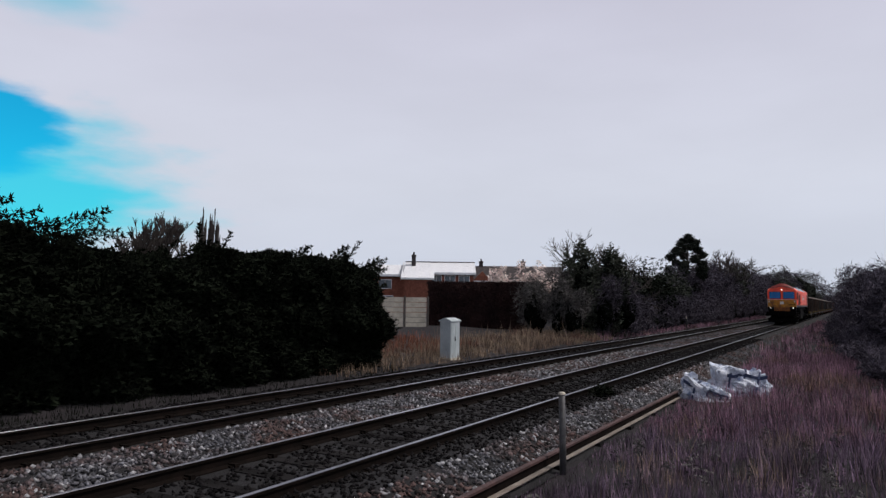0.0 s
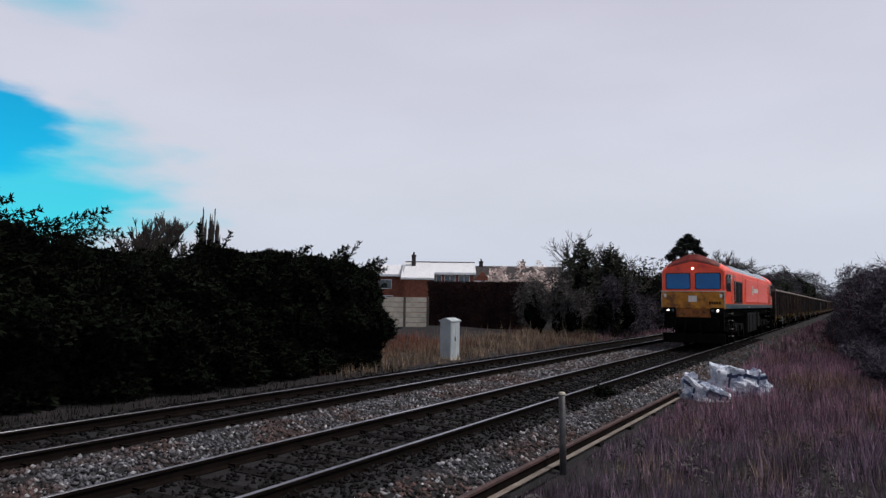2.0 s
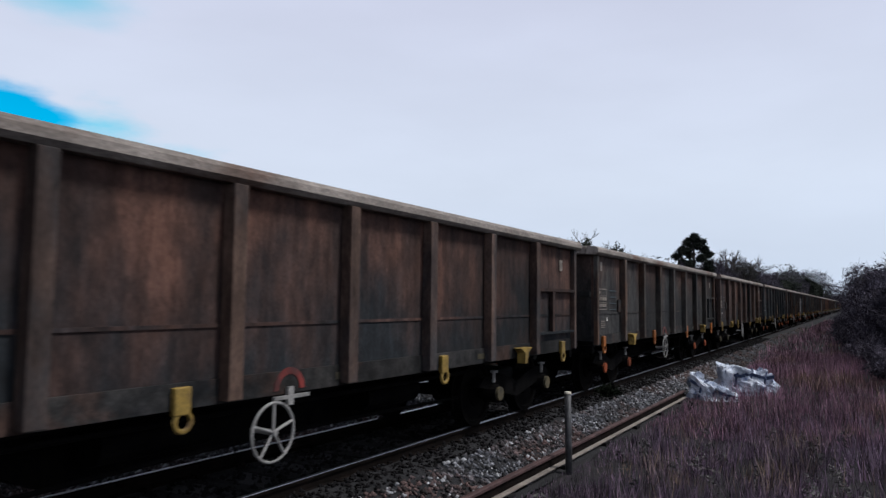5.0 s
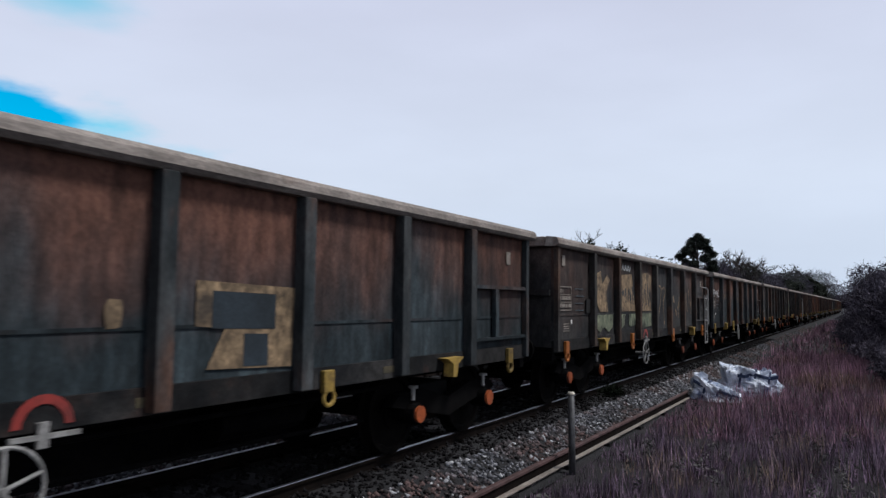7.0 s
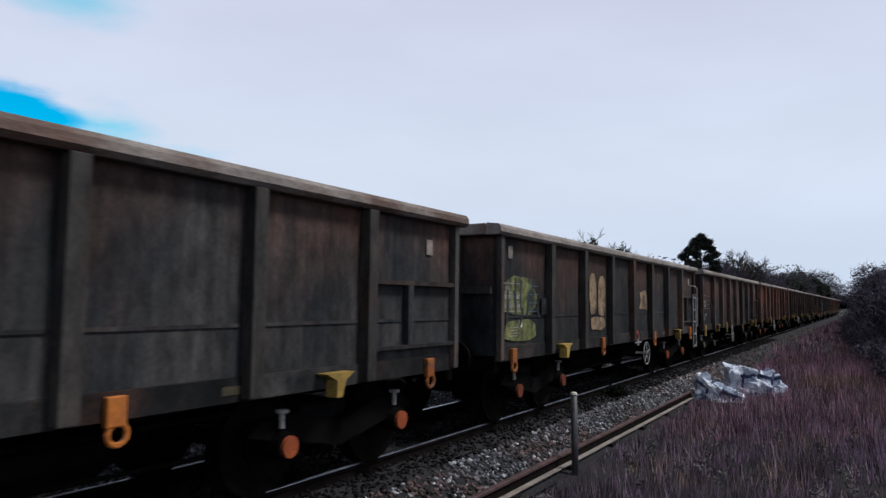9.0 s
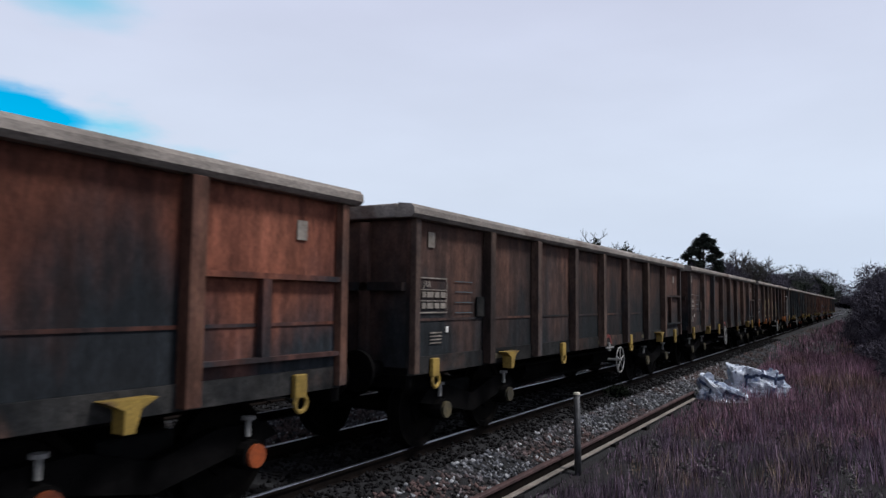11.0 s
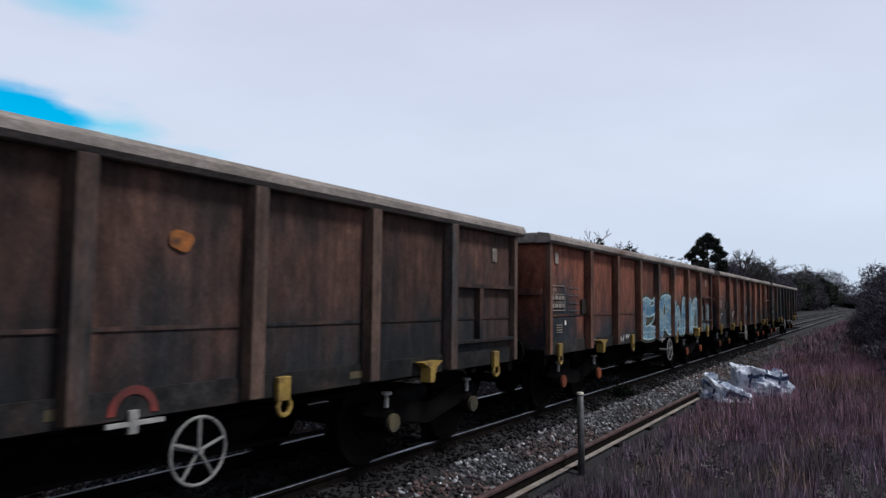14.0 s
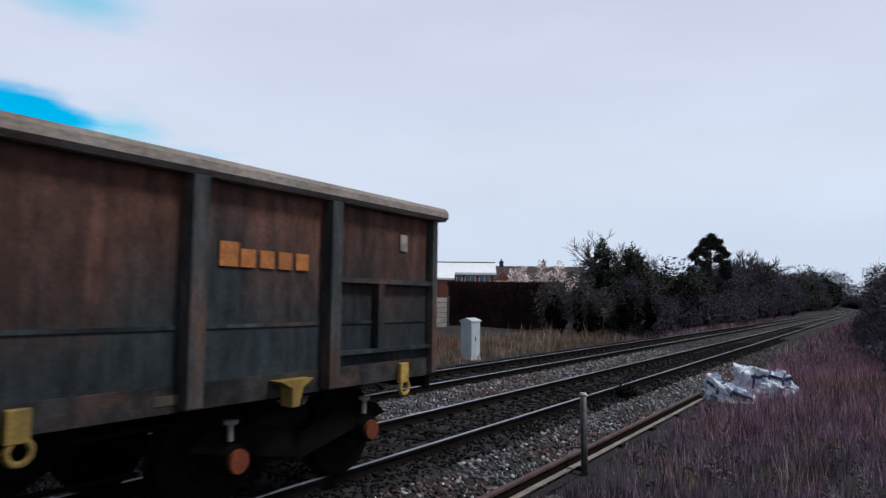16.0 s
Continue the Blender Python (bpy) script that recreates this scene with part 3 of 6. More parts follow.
def stones(name, spans, count, size, material):
    x = np.concatenate([RNG.uniform(a, b, int(count * w)) for a, b, y0, y1, w in spans])
    y = np.concatenate([RNG.uniform(y0, y1, int(count * w)) for a, b, y0, y1, w in spans])
    z = np.array([bed_z(q) for q in x]) + RNG.uniform(-0.012, 0.022, len(x))
    s = RNG.uniform(size * 0.55, size * 1.25, (len(x), 1, 1))
    loc = STONE[None] * RNG.uniform(0.6, 1.25, (len(x), 6, 1)) + RNG.uniform(-0.35, 0.35, (len(x), 6, 3))
    a = RNG.uniform(0, 6.28, len(x))
    ca, sa = np.cos(a)[:, None], np.sin(a)[:, None]
    p = np.stack([loc[..., 0] * ca - loc[..., 1] * sa, loc[..., 0] * sa + loc[..., 1] * ca, loc[..., 2] * 0.8], -1) * s
    p += np.stack([x, y, z], -1)[:, None]
    f = STONE_F[None] + (np.arange(len(x)) * 6)[:, None, None]
    return raw(name, p.reshape(-1, 3), f.reshape(-1, 3), material)


def build_bed():
    xs = np.array(sorted({*np.linspace(-12.3, -3.4, 62)}))
    ys = np.array(sorted({*np.linspace(-15, 60, 160), 70, 90, 120, 160, 220, 300, 450, 700, 1000}))
    v = [(x, y, bed_z(x) + noise.noise((x * 3, y * 3, 2)) * 0.02) for y in ys for x in xs]
    n = len(xs)
    f = [(j * n + i, j * n + i + 1, (j + 1) * n + i + 1, (j + 1) * n + i) for j in range(len(ys) - 1) for i in range(n - 1)]
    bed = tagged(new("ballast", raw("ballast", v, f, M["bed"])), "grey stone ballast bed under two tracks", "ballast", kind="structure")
    spans = [(-8.3, -6.65, 3, 18, 0.42), (-4.40, -3.55, 4, 24, 0.30)]
    tagged(part("loose_stones", stones("loose_stones", spans, 20000, 0.039, M["ballast"]), None, bed), kind="stuff")
    spans = [(-8.3, -6.65, 18, 75, 0.5), (-4.40, -3.60, 24, 75, 0.25)]
    tagged(part("far_stones", stones("far_stones", spans, 11000, 0.048, M["ballast"]), None, bed), kind="stuff")
    spans = [(-8.3, -6.65, 3, 30, 0.6), (-4.40, -3.55, 4, 26, 0.4)]
    tagged(part("pale_stones", stones("pale_stones", spans, 2600, 0.040, M["pale_stone"]), None, bed), kind="stuff")
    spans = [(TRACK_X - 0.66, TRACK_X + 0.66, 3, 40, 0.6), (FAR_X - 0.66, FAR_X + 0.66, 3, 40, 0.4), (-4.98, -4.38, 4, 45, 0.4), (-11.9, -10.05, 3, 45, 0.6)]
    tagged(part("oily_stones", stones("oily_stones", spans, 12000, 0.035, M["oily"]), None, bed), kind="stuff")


RAIL = [(-0.07, -0.159), (0.07, -0.159), (0.07, -0.148), (0.012, -0.125), (0.010, -0.045), (0.035, -0.034), (0.035, -0.006), (-0.035, -0.006),
        (-0.035, -0.034), (-0.010, -0.045), (-0.012, -0.125), (-0.07, -0.148)]


def build_track(name, cx, label):
    tr = thing(name, label, "railway track", "tracks", "structure", pose(cx, 0, 0))
    for side in (-1, 1):
        bm = bmesh.new()
        bar(bm, [(x + side * HALF_GAUGE, z) for x, z in RAIL], -60, 1200)
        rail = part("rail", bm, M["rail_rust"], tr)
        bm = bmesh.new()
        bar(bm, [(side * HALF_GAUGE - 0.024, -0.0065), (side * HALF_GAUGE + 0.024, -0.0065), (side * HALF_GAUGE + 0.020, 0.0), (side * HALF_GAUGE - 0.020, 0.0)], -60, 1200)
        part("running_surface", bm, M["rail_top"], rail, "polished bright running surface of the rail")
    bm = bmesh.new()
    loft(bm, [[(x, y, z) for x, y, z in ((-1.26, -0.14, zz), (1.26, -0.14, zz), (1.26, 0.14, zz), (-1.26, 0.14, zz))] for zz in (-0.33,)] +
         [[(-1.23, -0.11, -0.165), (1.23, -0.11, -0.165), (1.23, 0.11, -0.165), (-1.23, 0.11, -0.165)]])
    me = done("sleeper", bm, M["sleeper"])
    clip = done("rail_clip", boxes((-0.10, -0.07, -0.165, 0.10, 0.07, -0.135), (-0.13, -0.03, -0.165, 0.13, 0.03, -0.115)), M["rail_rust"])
    for i in range(110):
        s = part("sleeper", me, None, tr)
        s.location = (0, 1.0 + i * 0.65, 0)
    for i in range(45):
        for side in (-1, 1):
            c = part("rail_clip", clip, None, tr)
            c.location = (side * HALF_GAUGE, 1.0 + i * 0.65, 0)
    return tr


# ------------------------------------------------------------------ plants
def sprays(count, place, size, flat=0.5, droop=0.0, per=3, slim=0.22):
    """Small leaf sprays: clusters of narrow triangles, at points that place(n) gives."""
    p = place(count)
    n = len(p)
    d = RNG.normal(size=(n, per, 3))
    d[..., 2] = d[..., 2] * flat - droop
    d /= np.linalg.norm(d, axis=-1, keepdims=True)
    s = RNG.uniform(0.5, 1.3, (n, per, 1)) * size
    side = np.cross(d, RNG.normal(size=(n, per, 3)))
    side /= np.linalg.norm(side, axis=-1, keepdims=True)
    base = p[:, None] + RNG.normal(size=(n, per, 3)) * size * 0.25
    v = np.stack([base - side * s * slim, base + side * s * slim, base + d * s], 2).reshape(-1, 3)
    return v, np.arange(len(v)).reshape(-1, 3)


def lumps(radius_x, radius_y, radius_z, centre, seed, count=9):
    """Points in a crown made of overlapping clumps, thicker at their skins."""
    r = np.random.default_rng(seed)
    c = r.normal(size=(count, 3))
    c /= np.linalg.norm(c, axis=1, keepdims=True)
    c *= r.uniform(0.25, 0.75, (count, 1))
    rad = r.uniform(0.3, 0.5, count)

    def place(n):
        k = r.integers(0, count, n)
        q = r.normal(size=(n, 3))
        q /= np.linalg.norm(q, axis=1, keepdims=True)
        q = c[k] + q * (rad[k] * r.uniform(0.6, 1.05, n))[:, None]
        return q * np.array([radius_x, radius_y, radius_z]) + np.array(centre)
    return place


# inner body whose near-black colour stands for the shade within the foliage
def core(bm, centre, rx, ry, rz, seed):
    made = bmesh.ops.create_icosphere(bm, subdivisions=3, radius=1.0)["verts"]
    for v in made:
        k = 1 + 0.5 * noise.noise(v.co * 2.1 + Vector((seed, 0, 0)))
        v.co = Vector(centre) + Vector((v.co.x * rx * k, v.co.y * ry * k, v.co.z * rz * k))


def twigs(bm, p, d, length, r, depth, rnd, spread=0.55, up=0.15, thin=0.62):
    q = p + d * length
    tube(bm, p, q, r, 5 if depth > 1 else 3, r * 0.6)
    if depth == 0:
        return
    for i in range(rnd.choice((2, 3, 3)) if depth > 1 else 3):
        nd = (d + Vector((rnd.gauss(0, spread), rnd.gauss(0, spread), rnd.gauss(0, spread * 0.7) + up))).normalized()
        twigs(bm, p + d * length * rnd.uniform(0.55, 1.0), nd, length * rnd.uniform(0.6, 0.85), r * thin, depth - 1, rnd, spread, up, thin)


def bare_tree(name, label, x, y, z, height, seed, spread=0.5, up=0.2, depth=5, stem=0.28, thin=0.62):
    t = thing(name, label, "tree", at=pose(x, y, z))
    rnd = random.Random(seed)
    bm = bmesh.new()
    tube(bm, (0, 0, -0.3), (0, 0, height * stem), height * 0.022, 8, height * 0.016)
    part("trunk", bm, M["bark"], t)
    bm = bmesh.new()
    for i in range(4):
        d = Vector((rnd.gauss(0, spread), rnd.gauss(0, spread), 1)).normalized()
        twigs(bm, Vector((0, 0, height * (stem - 0.06 + 0.03 * i))), d, height * 0.26, height * 0.010, depth, rnd, spread, up, thin)
    part("crown", bm, M["bark"], t, "bare winter branches")
    return t


def leafy(name, label, category, x, y, z, width, depth_, height, seed, leaf="ivy", count=2500, size=0.25, foot=0.0, group=""):
    """A bush or tree of clumps of small leaves round a dark inside, on a stem."""
    t = thing(name, label, category, group, at=pose(x, y, z))
    bm = bmesh.new()
    tube(bm, (0, 0, -0.4), (0, 0, foot + height * 0.3), 0.05 + height * 0.012, 8, 0.03)
    part("trunk", bm, M["bark"], t)
    cz = foot + (height - foot) * 0.5
    spread = lumps(width * 0.66, depth_ * 0.66, (height - foot) * 0.60, (0, 0, cz), seed, 16)
    v, f = sprays(count, spread, size)
    if leaf in ("brush", "pale"):
        v2, f2 = sprays(count, spread, size * 2.6, 1.0, -0.7, 3, 0.035)
        v, f = np.concatenate([v, v2]), np.concatenate([f, f2 + len(v)])
    crown = part("crown", raw("crown", v, f, M[leaf]), None, t)
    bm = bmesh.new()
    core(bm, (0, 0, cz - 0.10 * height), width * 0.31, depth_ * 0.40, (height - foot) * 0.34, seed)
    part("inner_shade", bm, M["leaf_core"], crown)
    return t


def pine_tree(x, y, z, height, seed):
    """A tall evergreen: bare stem, limbs, and separate flat clumps of needles with sky between them."""
    t = thing("pine", "tall dark pine with a lobed open crown", "tree", at=pose(x, y, z))
    rnd = random.Random(seed)
    bm = bmesh.new()
    tube(bm, (0, 0, -0.3), (0, 0, height * 0.6), 0.20, 8, 0.13)
    tube(bm, (0, 0, height * 0.6), (0.1, 0, height * 0.95), 0.13, 8, 0.04)
    part("trunk", bm, M["bark"], t)
    limbs, spots = bmesh.new(), []
    for k in range(24):
        u = (k + rnd.random()) / 24
        reach = (1.95 * math.sqrt(1 - u ** 1.5) + 0.12) * rnd.uniform(0.72, 1.05)
        a = k * 2.4 + rnd.uniform(-0.5, 0.5)
        p = Vector((math.cos(a) * reach, math.sin(a) * reach, height * (0.52 + 0.43 * u)))
        tube(limbs, (0, 0, p.z - 0.4), p, 0.05, 5, 0.02)
        spots.append((p, rnd.uniform(0.34, 0.60)))
    spots.append((Vector((0.1, 0, height * 0.97)), 0.42))
    tagged(part("branchwork", limbs, M["bark"], t), kind="stuff")
    r = np.random.default_rng(seed)
    c = np.array([p[:] for p, q in spots])
    rad = np.array([q for p, q in spots])

    def place(n):
        k = r.integers(0, len(c), n)
        q = r.normal(size=(n, 3))
        q /= np.linalg.norm(q, axis=1, keepdims=True)
        return c[k] + q * (rad[k] * r.uniform(0.1, 1.12, n))[:, None] * np.array([1, 1, 0.8])
    v, f = sprays(8000, place, 0.24)
    part("crown", raw("crown", v, f, M["pine"]), None, t)
    return t


def hedge_tree(y, height, seed, x=-13.8):
    t = thing("conifer", "dense dark green hedge conifer with feathery uneven top", "conifer", "conifer hedge along the line", at=pose(x, y, -0.35))
    bm = bmesh.new()
    tube(bm, (0, 0, -0.2), (0, 0, height * 0.85), 0.11, 8, 0.03)
    part("trunk", bm, M["bark"], t)
    r = np.random.default_rng(seed)

    def place(n):
        h = r.uniform(0.0, 1.0, n) ** 0.8
        a = r.uniform(0, 2 * math.pi, n)
        bulge = 1 + 0.16 * np.sin(a * 3 + seed + h * 7) + 0.12 * np.sin(h * 17 + a * 2)
        rad = (0.98 + 1.05 * h - 0.95 * h ** 2.4) * np.sqrt(np.clip(1.06 - h ** 5, 0, 1)) * bulge * r.uniform(0.78, 1.04, n)
        return np.stack([np.cos(a) * rad, np.sin(a) * rad * 1.1, 0.05 + h * (height - 0.1)], -1)
    v, f = sprays(11000, place, 0.15, flat=0.45, droop=-0.15, per=4)
    crown = part("crown", raw("crown", v, f, M["leaf"]), None, t)
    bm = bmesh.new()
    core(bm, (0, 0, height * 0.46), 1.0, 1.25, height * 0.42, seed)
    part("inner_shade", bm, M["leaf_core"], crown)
    bm = bmesh.new()
    rnd = random.Random(seed)
    long = 1.5 if y < 8 else 1.0
    for k in range(40 if y < 8 else 34):
        a = rnd.uniform(0, 6.28)
        p = Vector((math.cos(a) * rnd.uniform(0.3, 1.0), math.sin(a) * 1.1, height * rnd.uniform(0.78, 0.97)))
        d = Vector((rnd.gauss(0.05, 0.3), rnd.gauss(0.9, 0.35), rnd.uniform(0.05, 0.62))).normalized()
        ln = rnd.uniform(0.35, 1.15) * long
        tube(bm, p - d * 0.3, p + d * ln, 0.014, 4, 0.004)
        for s in range(10):
            c = p + d * ln * (s + 1) / 10
            reach = 0.24 * (1.1 - s / 10) * long
            for w in (-1, 1):
                e = (d * 1.2 + d.cross(Vector((1, 0, 0.2))).normalized() * w * 0.8 + Vector((rnd.gauss(0, 0.35), rnd.gauss(0, 0.2), rnd.gauss(-0.1, 0.25)))).normalized()
                for q in range(5):
                    b = c + e * reach * q / 5
                    f = (e * 0.8 + Vector((rnd.gauss(0, 0.6), rnd.gauss(0, 0.6), rnd.gauss(0, 0.6)))).normalized() * 0.10
                    g = f.cross(Vector((rnd.gauss(0, 1), rnd.gauss(0, 1), rnd.gauss(0, 1)))).normalized() * 0.024
                    bm.faces.new([bm.verts.new(b - g), bm.verts.new(b + g), bm.verts.new(b + f)])
    tagged(part("tip_growth", bm, M["leaf"], crown), kind="stuff")
    return t


def blades(name, count, xr, yr, h, width, material, keep=None, power=1.0, edge=None):
    x = RNG.uniform(*xr, count)
    y = yr[0] + (yr[1] - yr[0]) * RNG.uniform(0, 1, count) ** power
    if keep is not None:
        k = keep(x, y)
        x, y = x[k], y[k]
    clump = np.array([noise.noise((a * 1.9, b * 1.3, 9)) + 0.6 * noise.noise((a * 5.0, b * 3.5, 3)) for a, b in zip(x, y)])
    k = RNG.uniform(0, 1, len(x)) < np.clip(0.62 + 1.3 * clump, 0.12, 1)
    x, y = x[k], y[k]
    n = len(x)
    z = np.array([land_z(a, b) for a, b in zip(x, y)])
    patch = 0.65 + 0.55 * np.array([noise.noise((a * 0.8, b * 0.5, 5)) for a, b in zip(x, y)])
    hh = RNG.uniform(0.35, 1.25, n) ** 1.3 * h * np.clip(patch, 0.25, 1.3)
    if edge is not None:
        hh *= np.clip((x - edge) / 0.9, 0.18, 1)
    lean = RNG.normal(size=(n, 2)) * 0.22
    a = RNG.uniform(0, 6.28, n)
    w = width * RNG.uniform(0.6, 1.4, n) * np.clip(1 + (y - 12) * 0.03, 1, 3.5)
    sx, sy = np.cos(a) * w, np.sin(a) * w
    p0 = np.stack([x - sx, y - sy, z - 0.03], -1)
    p1 = np.stack([x + sx, y + sy, z - 0.03], -1)
    p2 = np.stack([x + lean[:, 0] * hh, y + lean[:, 1] * hh, z + hh], -1)
    v = np.stack([p0, p1, p2], 1).reshape(-1, 3)
    return raw(name, v, np.arange(len(v)).reshape(-1, 3), M[material])


# ------------------------------------------------------------------ lineside and gardens
def build_site():
    build_land()
    build_bed()
    build_track("track_1", TRACK_X, "near railway track with bright rails on dark sleepers")
    build_track("track_2", FAR_X, "far railway track with bright rails on dark sleepers")
    # conifer hedge
    ys = (3.2, 5.2, 7.1, 9.0, 10.9, 12.7, 14.5, 16.1, 17.6)
    hs = (3.46, 3.52, 3.54, 3.18, 3.08, 3.44, 3.46, 3.44, 3.30)
    for i, (y, h) in enumerate(zip(ys, hs)):
        hedge_tree(y, h, 40 + i)
    # dead grass on the near bank, straw grass round the cabinet
    tagged(new("bank_weeds", blades("bank_weeds", 46000, (-3.45, 3.0), (4.5, 14.5), 0.46, 0.0060, "weed", lambda x, y: (x > -3.42 + 0.08 * np.sin(y * 2.1)), 1.3, -3.5)),
           "dark dead weeds and stalks on the bank", "weeds", kind="stuff")
    tagged(new("dead_grass", blades("dead_grass", 46000, (-3.45, 3.2), (12.5, 36), 0.50, 0.0070, "grass", lambda x, y: (x > -3.42 + 0.1 * np.sin(y * 2.1)), 1.2, -3.7)),
           "reddish-brown dead grass on the bank", "grass", kind="stuff")
    tagged(new("tall_stalks", blades("tall_stalks", 1500, (-2.6, 3.0), (5.5, 30), 0.70, 0.006, "straw", None, 1.4)), "tall pale dead stalks on the bank", "grass", kind="stuff")
    r = np.random.default_rng(31)
    heads = np.stack([r.uniform(-2.7, 1.0, 40), r.uniform(5.5, 13, 40), r.uniform(-0.22, 0.12, 40)], -1)
    v, f = sprays(700, lambda n: heads[r.integers(0, 40, n)] + r.normal(size=(n, 3)) * np.array([0.035, 0.035, 0.06]), 0.05)
    tagged(new("dried_heads", raw("dried_heads", v, f, M["pale"])), "pale dried flower heads among the weeds", "weeds", kind="stuff")
    tagged(new("far_dead_grass", blades("far_dead_grass", 16000, (-3.8, 4), (30, 110), 0.55, 0.012, "grass")), "brown dead grass along the line", "grass", kind="stuff")
    tagged(new("russet_grass", blades("russet_grass", 9500, (-20, -14.0), (15.5, 28), 0.55, 0.010, "russet")), "russet dead grass before the gardens", "grass", kind="stuff")
    tagged(new("straw_grass", blades("straw_grass", 24000, (-16.5, -12.3), (15.5, 42), 0.50, 0.009, "straw", lambda x, y: x < -12.2 - 0.2 * np.sin(y))),
           "pale straw and russet grass beside the far track", "grass", kind="stuff")
    tagged(new("verge_grass", blades("verge_grass", 14000, (-15, -12.0), (40, 130), 0.5, 0.014, "grass")), "brown verge grass by the far track", "grass", kind="stuff")
    tagged(new("hedge_foot_weeds", blades("hedge_foot_weeds", 5000, (-12.9, -11.75), (2.5, 19), 0.20, 0.008, "leaf")), "dark weeds at the foot of the hedge", "grass", kind="stuff")
    tagged(new("verge_stalks", blades("verge_stalks", 420, (-15.5, -13.2), (23.5, 40), 1.25, 0.013, "straw")), "tall pale dry stalks before the gardens", "grass", kind="stuff")
    build_cabinet()
    build_post()
    build_old_rail()
    bulk_bag("white bulk bag of waste slumped in dead grass", -3.00, 17.75, 1.02, 0.66, 0.56, 8, 3, 0.85)
    bulk_bag("torn white bulk bag with blue print lying in grass", -2.50, 19.50, 1.20, 0.80, 0.68, 20, 8, 0.12)
    leafy("weed_clump", "dark weed clump on the ballast shoulder", "weed", -4.70, 15.0, -0.3, 0.45, 0.7, 0.36, 91, "leaf", 500, 0.08)
    # clipped hedge and shrubs
    build_clipped_hedge()
    for k, (r, a, h, w, s) in enumerate(((8.5, 42.5, 5.35, 2.1, 51), (10.6, 44.0, 4.9, 1.7, 52))):
        x, y = garden(r, a)
        leafy("garden_conifer", "narrow dark garden conifer", "conifer", x, y, 0.1, w, w, h, s, "ivy", 3200, 0.24)
    for k, (r, a, h, w, s) in enumerate(((5.6, 42.0, 3.3, 1.9, 61), (6.9, 41.6, 3.6, 1.8, 62), (7.6, 41.0, 2.6, 1.6, 63), (9.6, 42.4, 3.2, 2.0, 64), (11.6, 45, 3.4, 2.4, 65))):
        x, y = garden(r, a)
        leafy("pale_shrub", "leafless shrub with pale speckled twigs", "shrub", x, y, 0.05, w, w, h, s, "pale" if k < 3 else "brush", 800, 0.16)
    x, y = garden(9.6, 46.5)
    bare_tree("bare_tree", "bare young tree with fine twigs", x, y, 0.1, 6.9, 71, 0.55, 0.25, 5, 0.28, 0.72)
    x, y = garden(12.0, 47.5)
    bare_tree("bare_tree", "bare young tree with fine twigs", x, y, 0.1, 5.6, 72, 0.55, 0.2, 5, 0.28, 0.72)
    # blossom in front of the houses
    for k, (r, a, h, w) in enumerate(((5.9, 72, 5.1, 2.6), (8.0, 73, 5.0, 2.6), (9.9, 72, 5.1, 2.4), (12.0, 74, 4.9, 2.2), (14.2, 74, 5.2, 2.0))):
        x, y = garden(r, a)
        leafy("blossom_shrub", "garden shrub in pale pink blossom", "shrub", x, y, 0.3, w, 1.6, h - 0.1, 80 + k, "petal" if k < 4 else "pale", 900, 0.36)
    # brush and trees along the far side of the line
    rows = ((47, -14.6, 4.4, 4.6, 5.0, "ivy"), (52, -15.5, 5.2, 5.0, 5.2, "ivy"), (57, -14.6, 5.0, 5.0, 5.4, "leaf"), (62, -15.0, 5.5, 5.5, 5.4, "leaf"),
            (68, -14.8, 5.2, 5.6, 5.4, "ivy"), (75, -14.4, 5.2, 6.0, 5.6, "brush"), (82, -14.6, 5.6, 7.0, 6.0, "brush"), (91, -14.6, 6.0, 8.0, 6.6, "brush"),
            (101, -15.0, 7.0, 9.0, 7.6, "brush"), (112, -15.2, 8.0, 10, 8.2, "ivy"), (126, -15.2, 8.0, 12, 8.0, "brush"), (142, -15.4, 8.5, 14, 8.4, "ivy"),
            (160, -15.5, 9.0, 16, 9.0, "brush"), (182, -15.5, 10, 20, 11.2, "ivy"), (208, -16, 11, 22, 11.8, "ivy"), (240, -16, 12, 26, 12.4, "brush"), (280, -15, 13, 34, 14.0, "ivy"), (330, -15, 15, 44, 16.5, "ivy"))
    for k, (y, x, w, dp, h, leaf) in enumerate(rows):
        dark = leaf != "brush"
        leafy("trackside_tree", "dark ivy-clad trackside tree" if dark else "leafless brown trackside thicket", "tree", x - w * 0.15, y, -0.3, w, dp, h, 100 + k, leaf,
              2600, 0.16 + h * 0.022, group="trees beside the line")
    for k, (y, h) in enumerate(((49, 2.2), (54, 2.6), (60, 2.4), (66, 2.8), (73, 3.0), (80, 3.2), (88, 3.6), (97, 4.2), (107, 4.6), (119, 5.0), (134, 5.4), (150, 6))):
        leafy("trackside_scrub", "low leafless scrub beside the far track", "scrub", -13.6, y, -0.35, 2.6, 8 + y * 0.05, h, 230 + k, "brush", 1800, 0.16 + h * 0.02, group="scrub beside the line")
    pine_tree(-14.6, 76.5, -0.2, 9.3, 140)
    bare_tree("bare_tree", "tall bare tree above the thicket", -15.0, 102, 0, 9.4, 141, 0.5, 0.25, 5, 0.28, 0.75)
    bare_tree("bare_tree", "tall bare tree above the thicket", -14.0, 112, 0, 9.2, 142, 0.5, 0.25, 5, 0.28, 0.75)
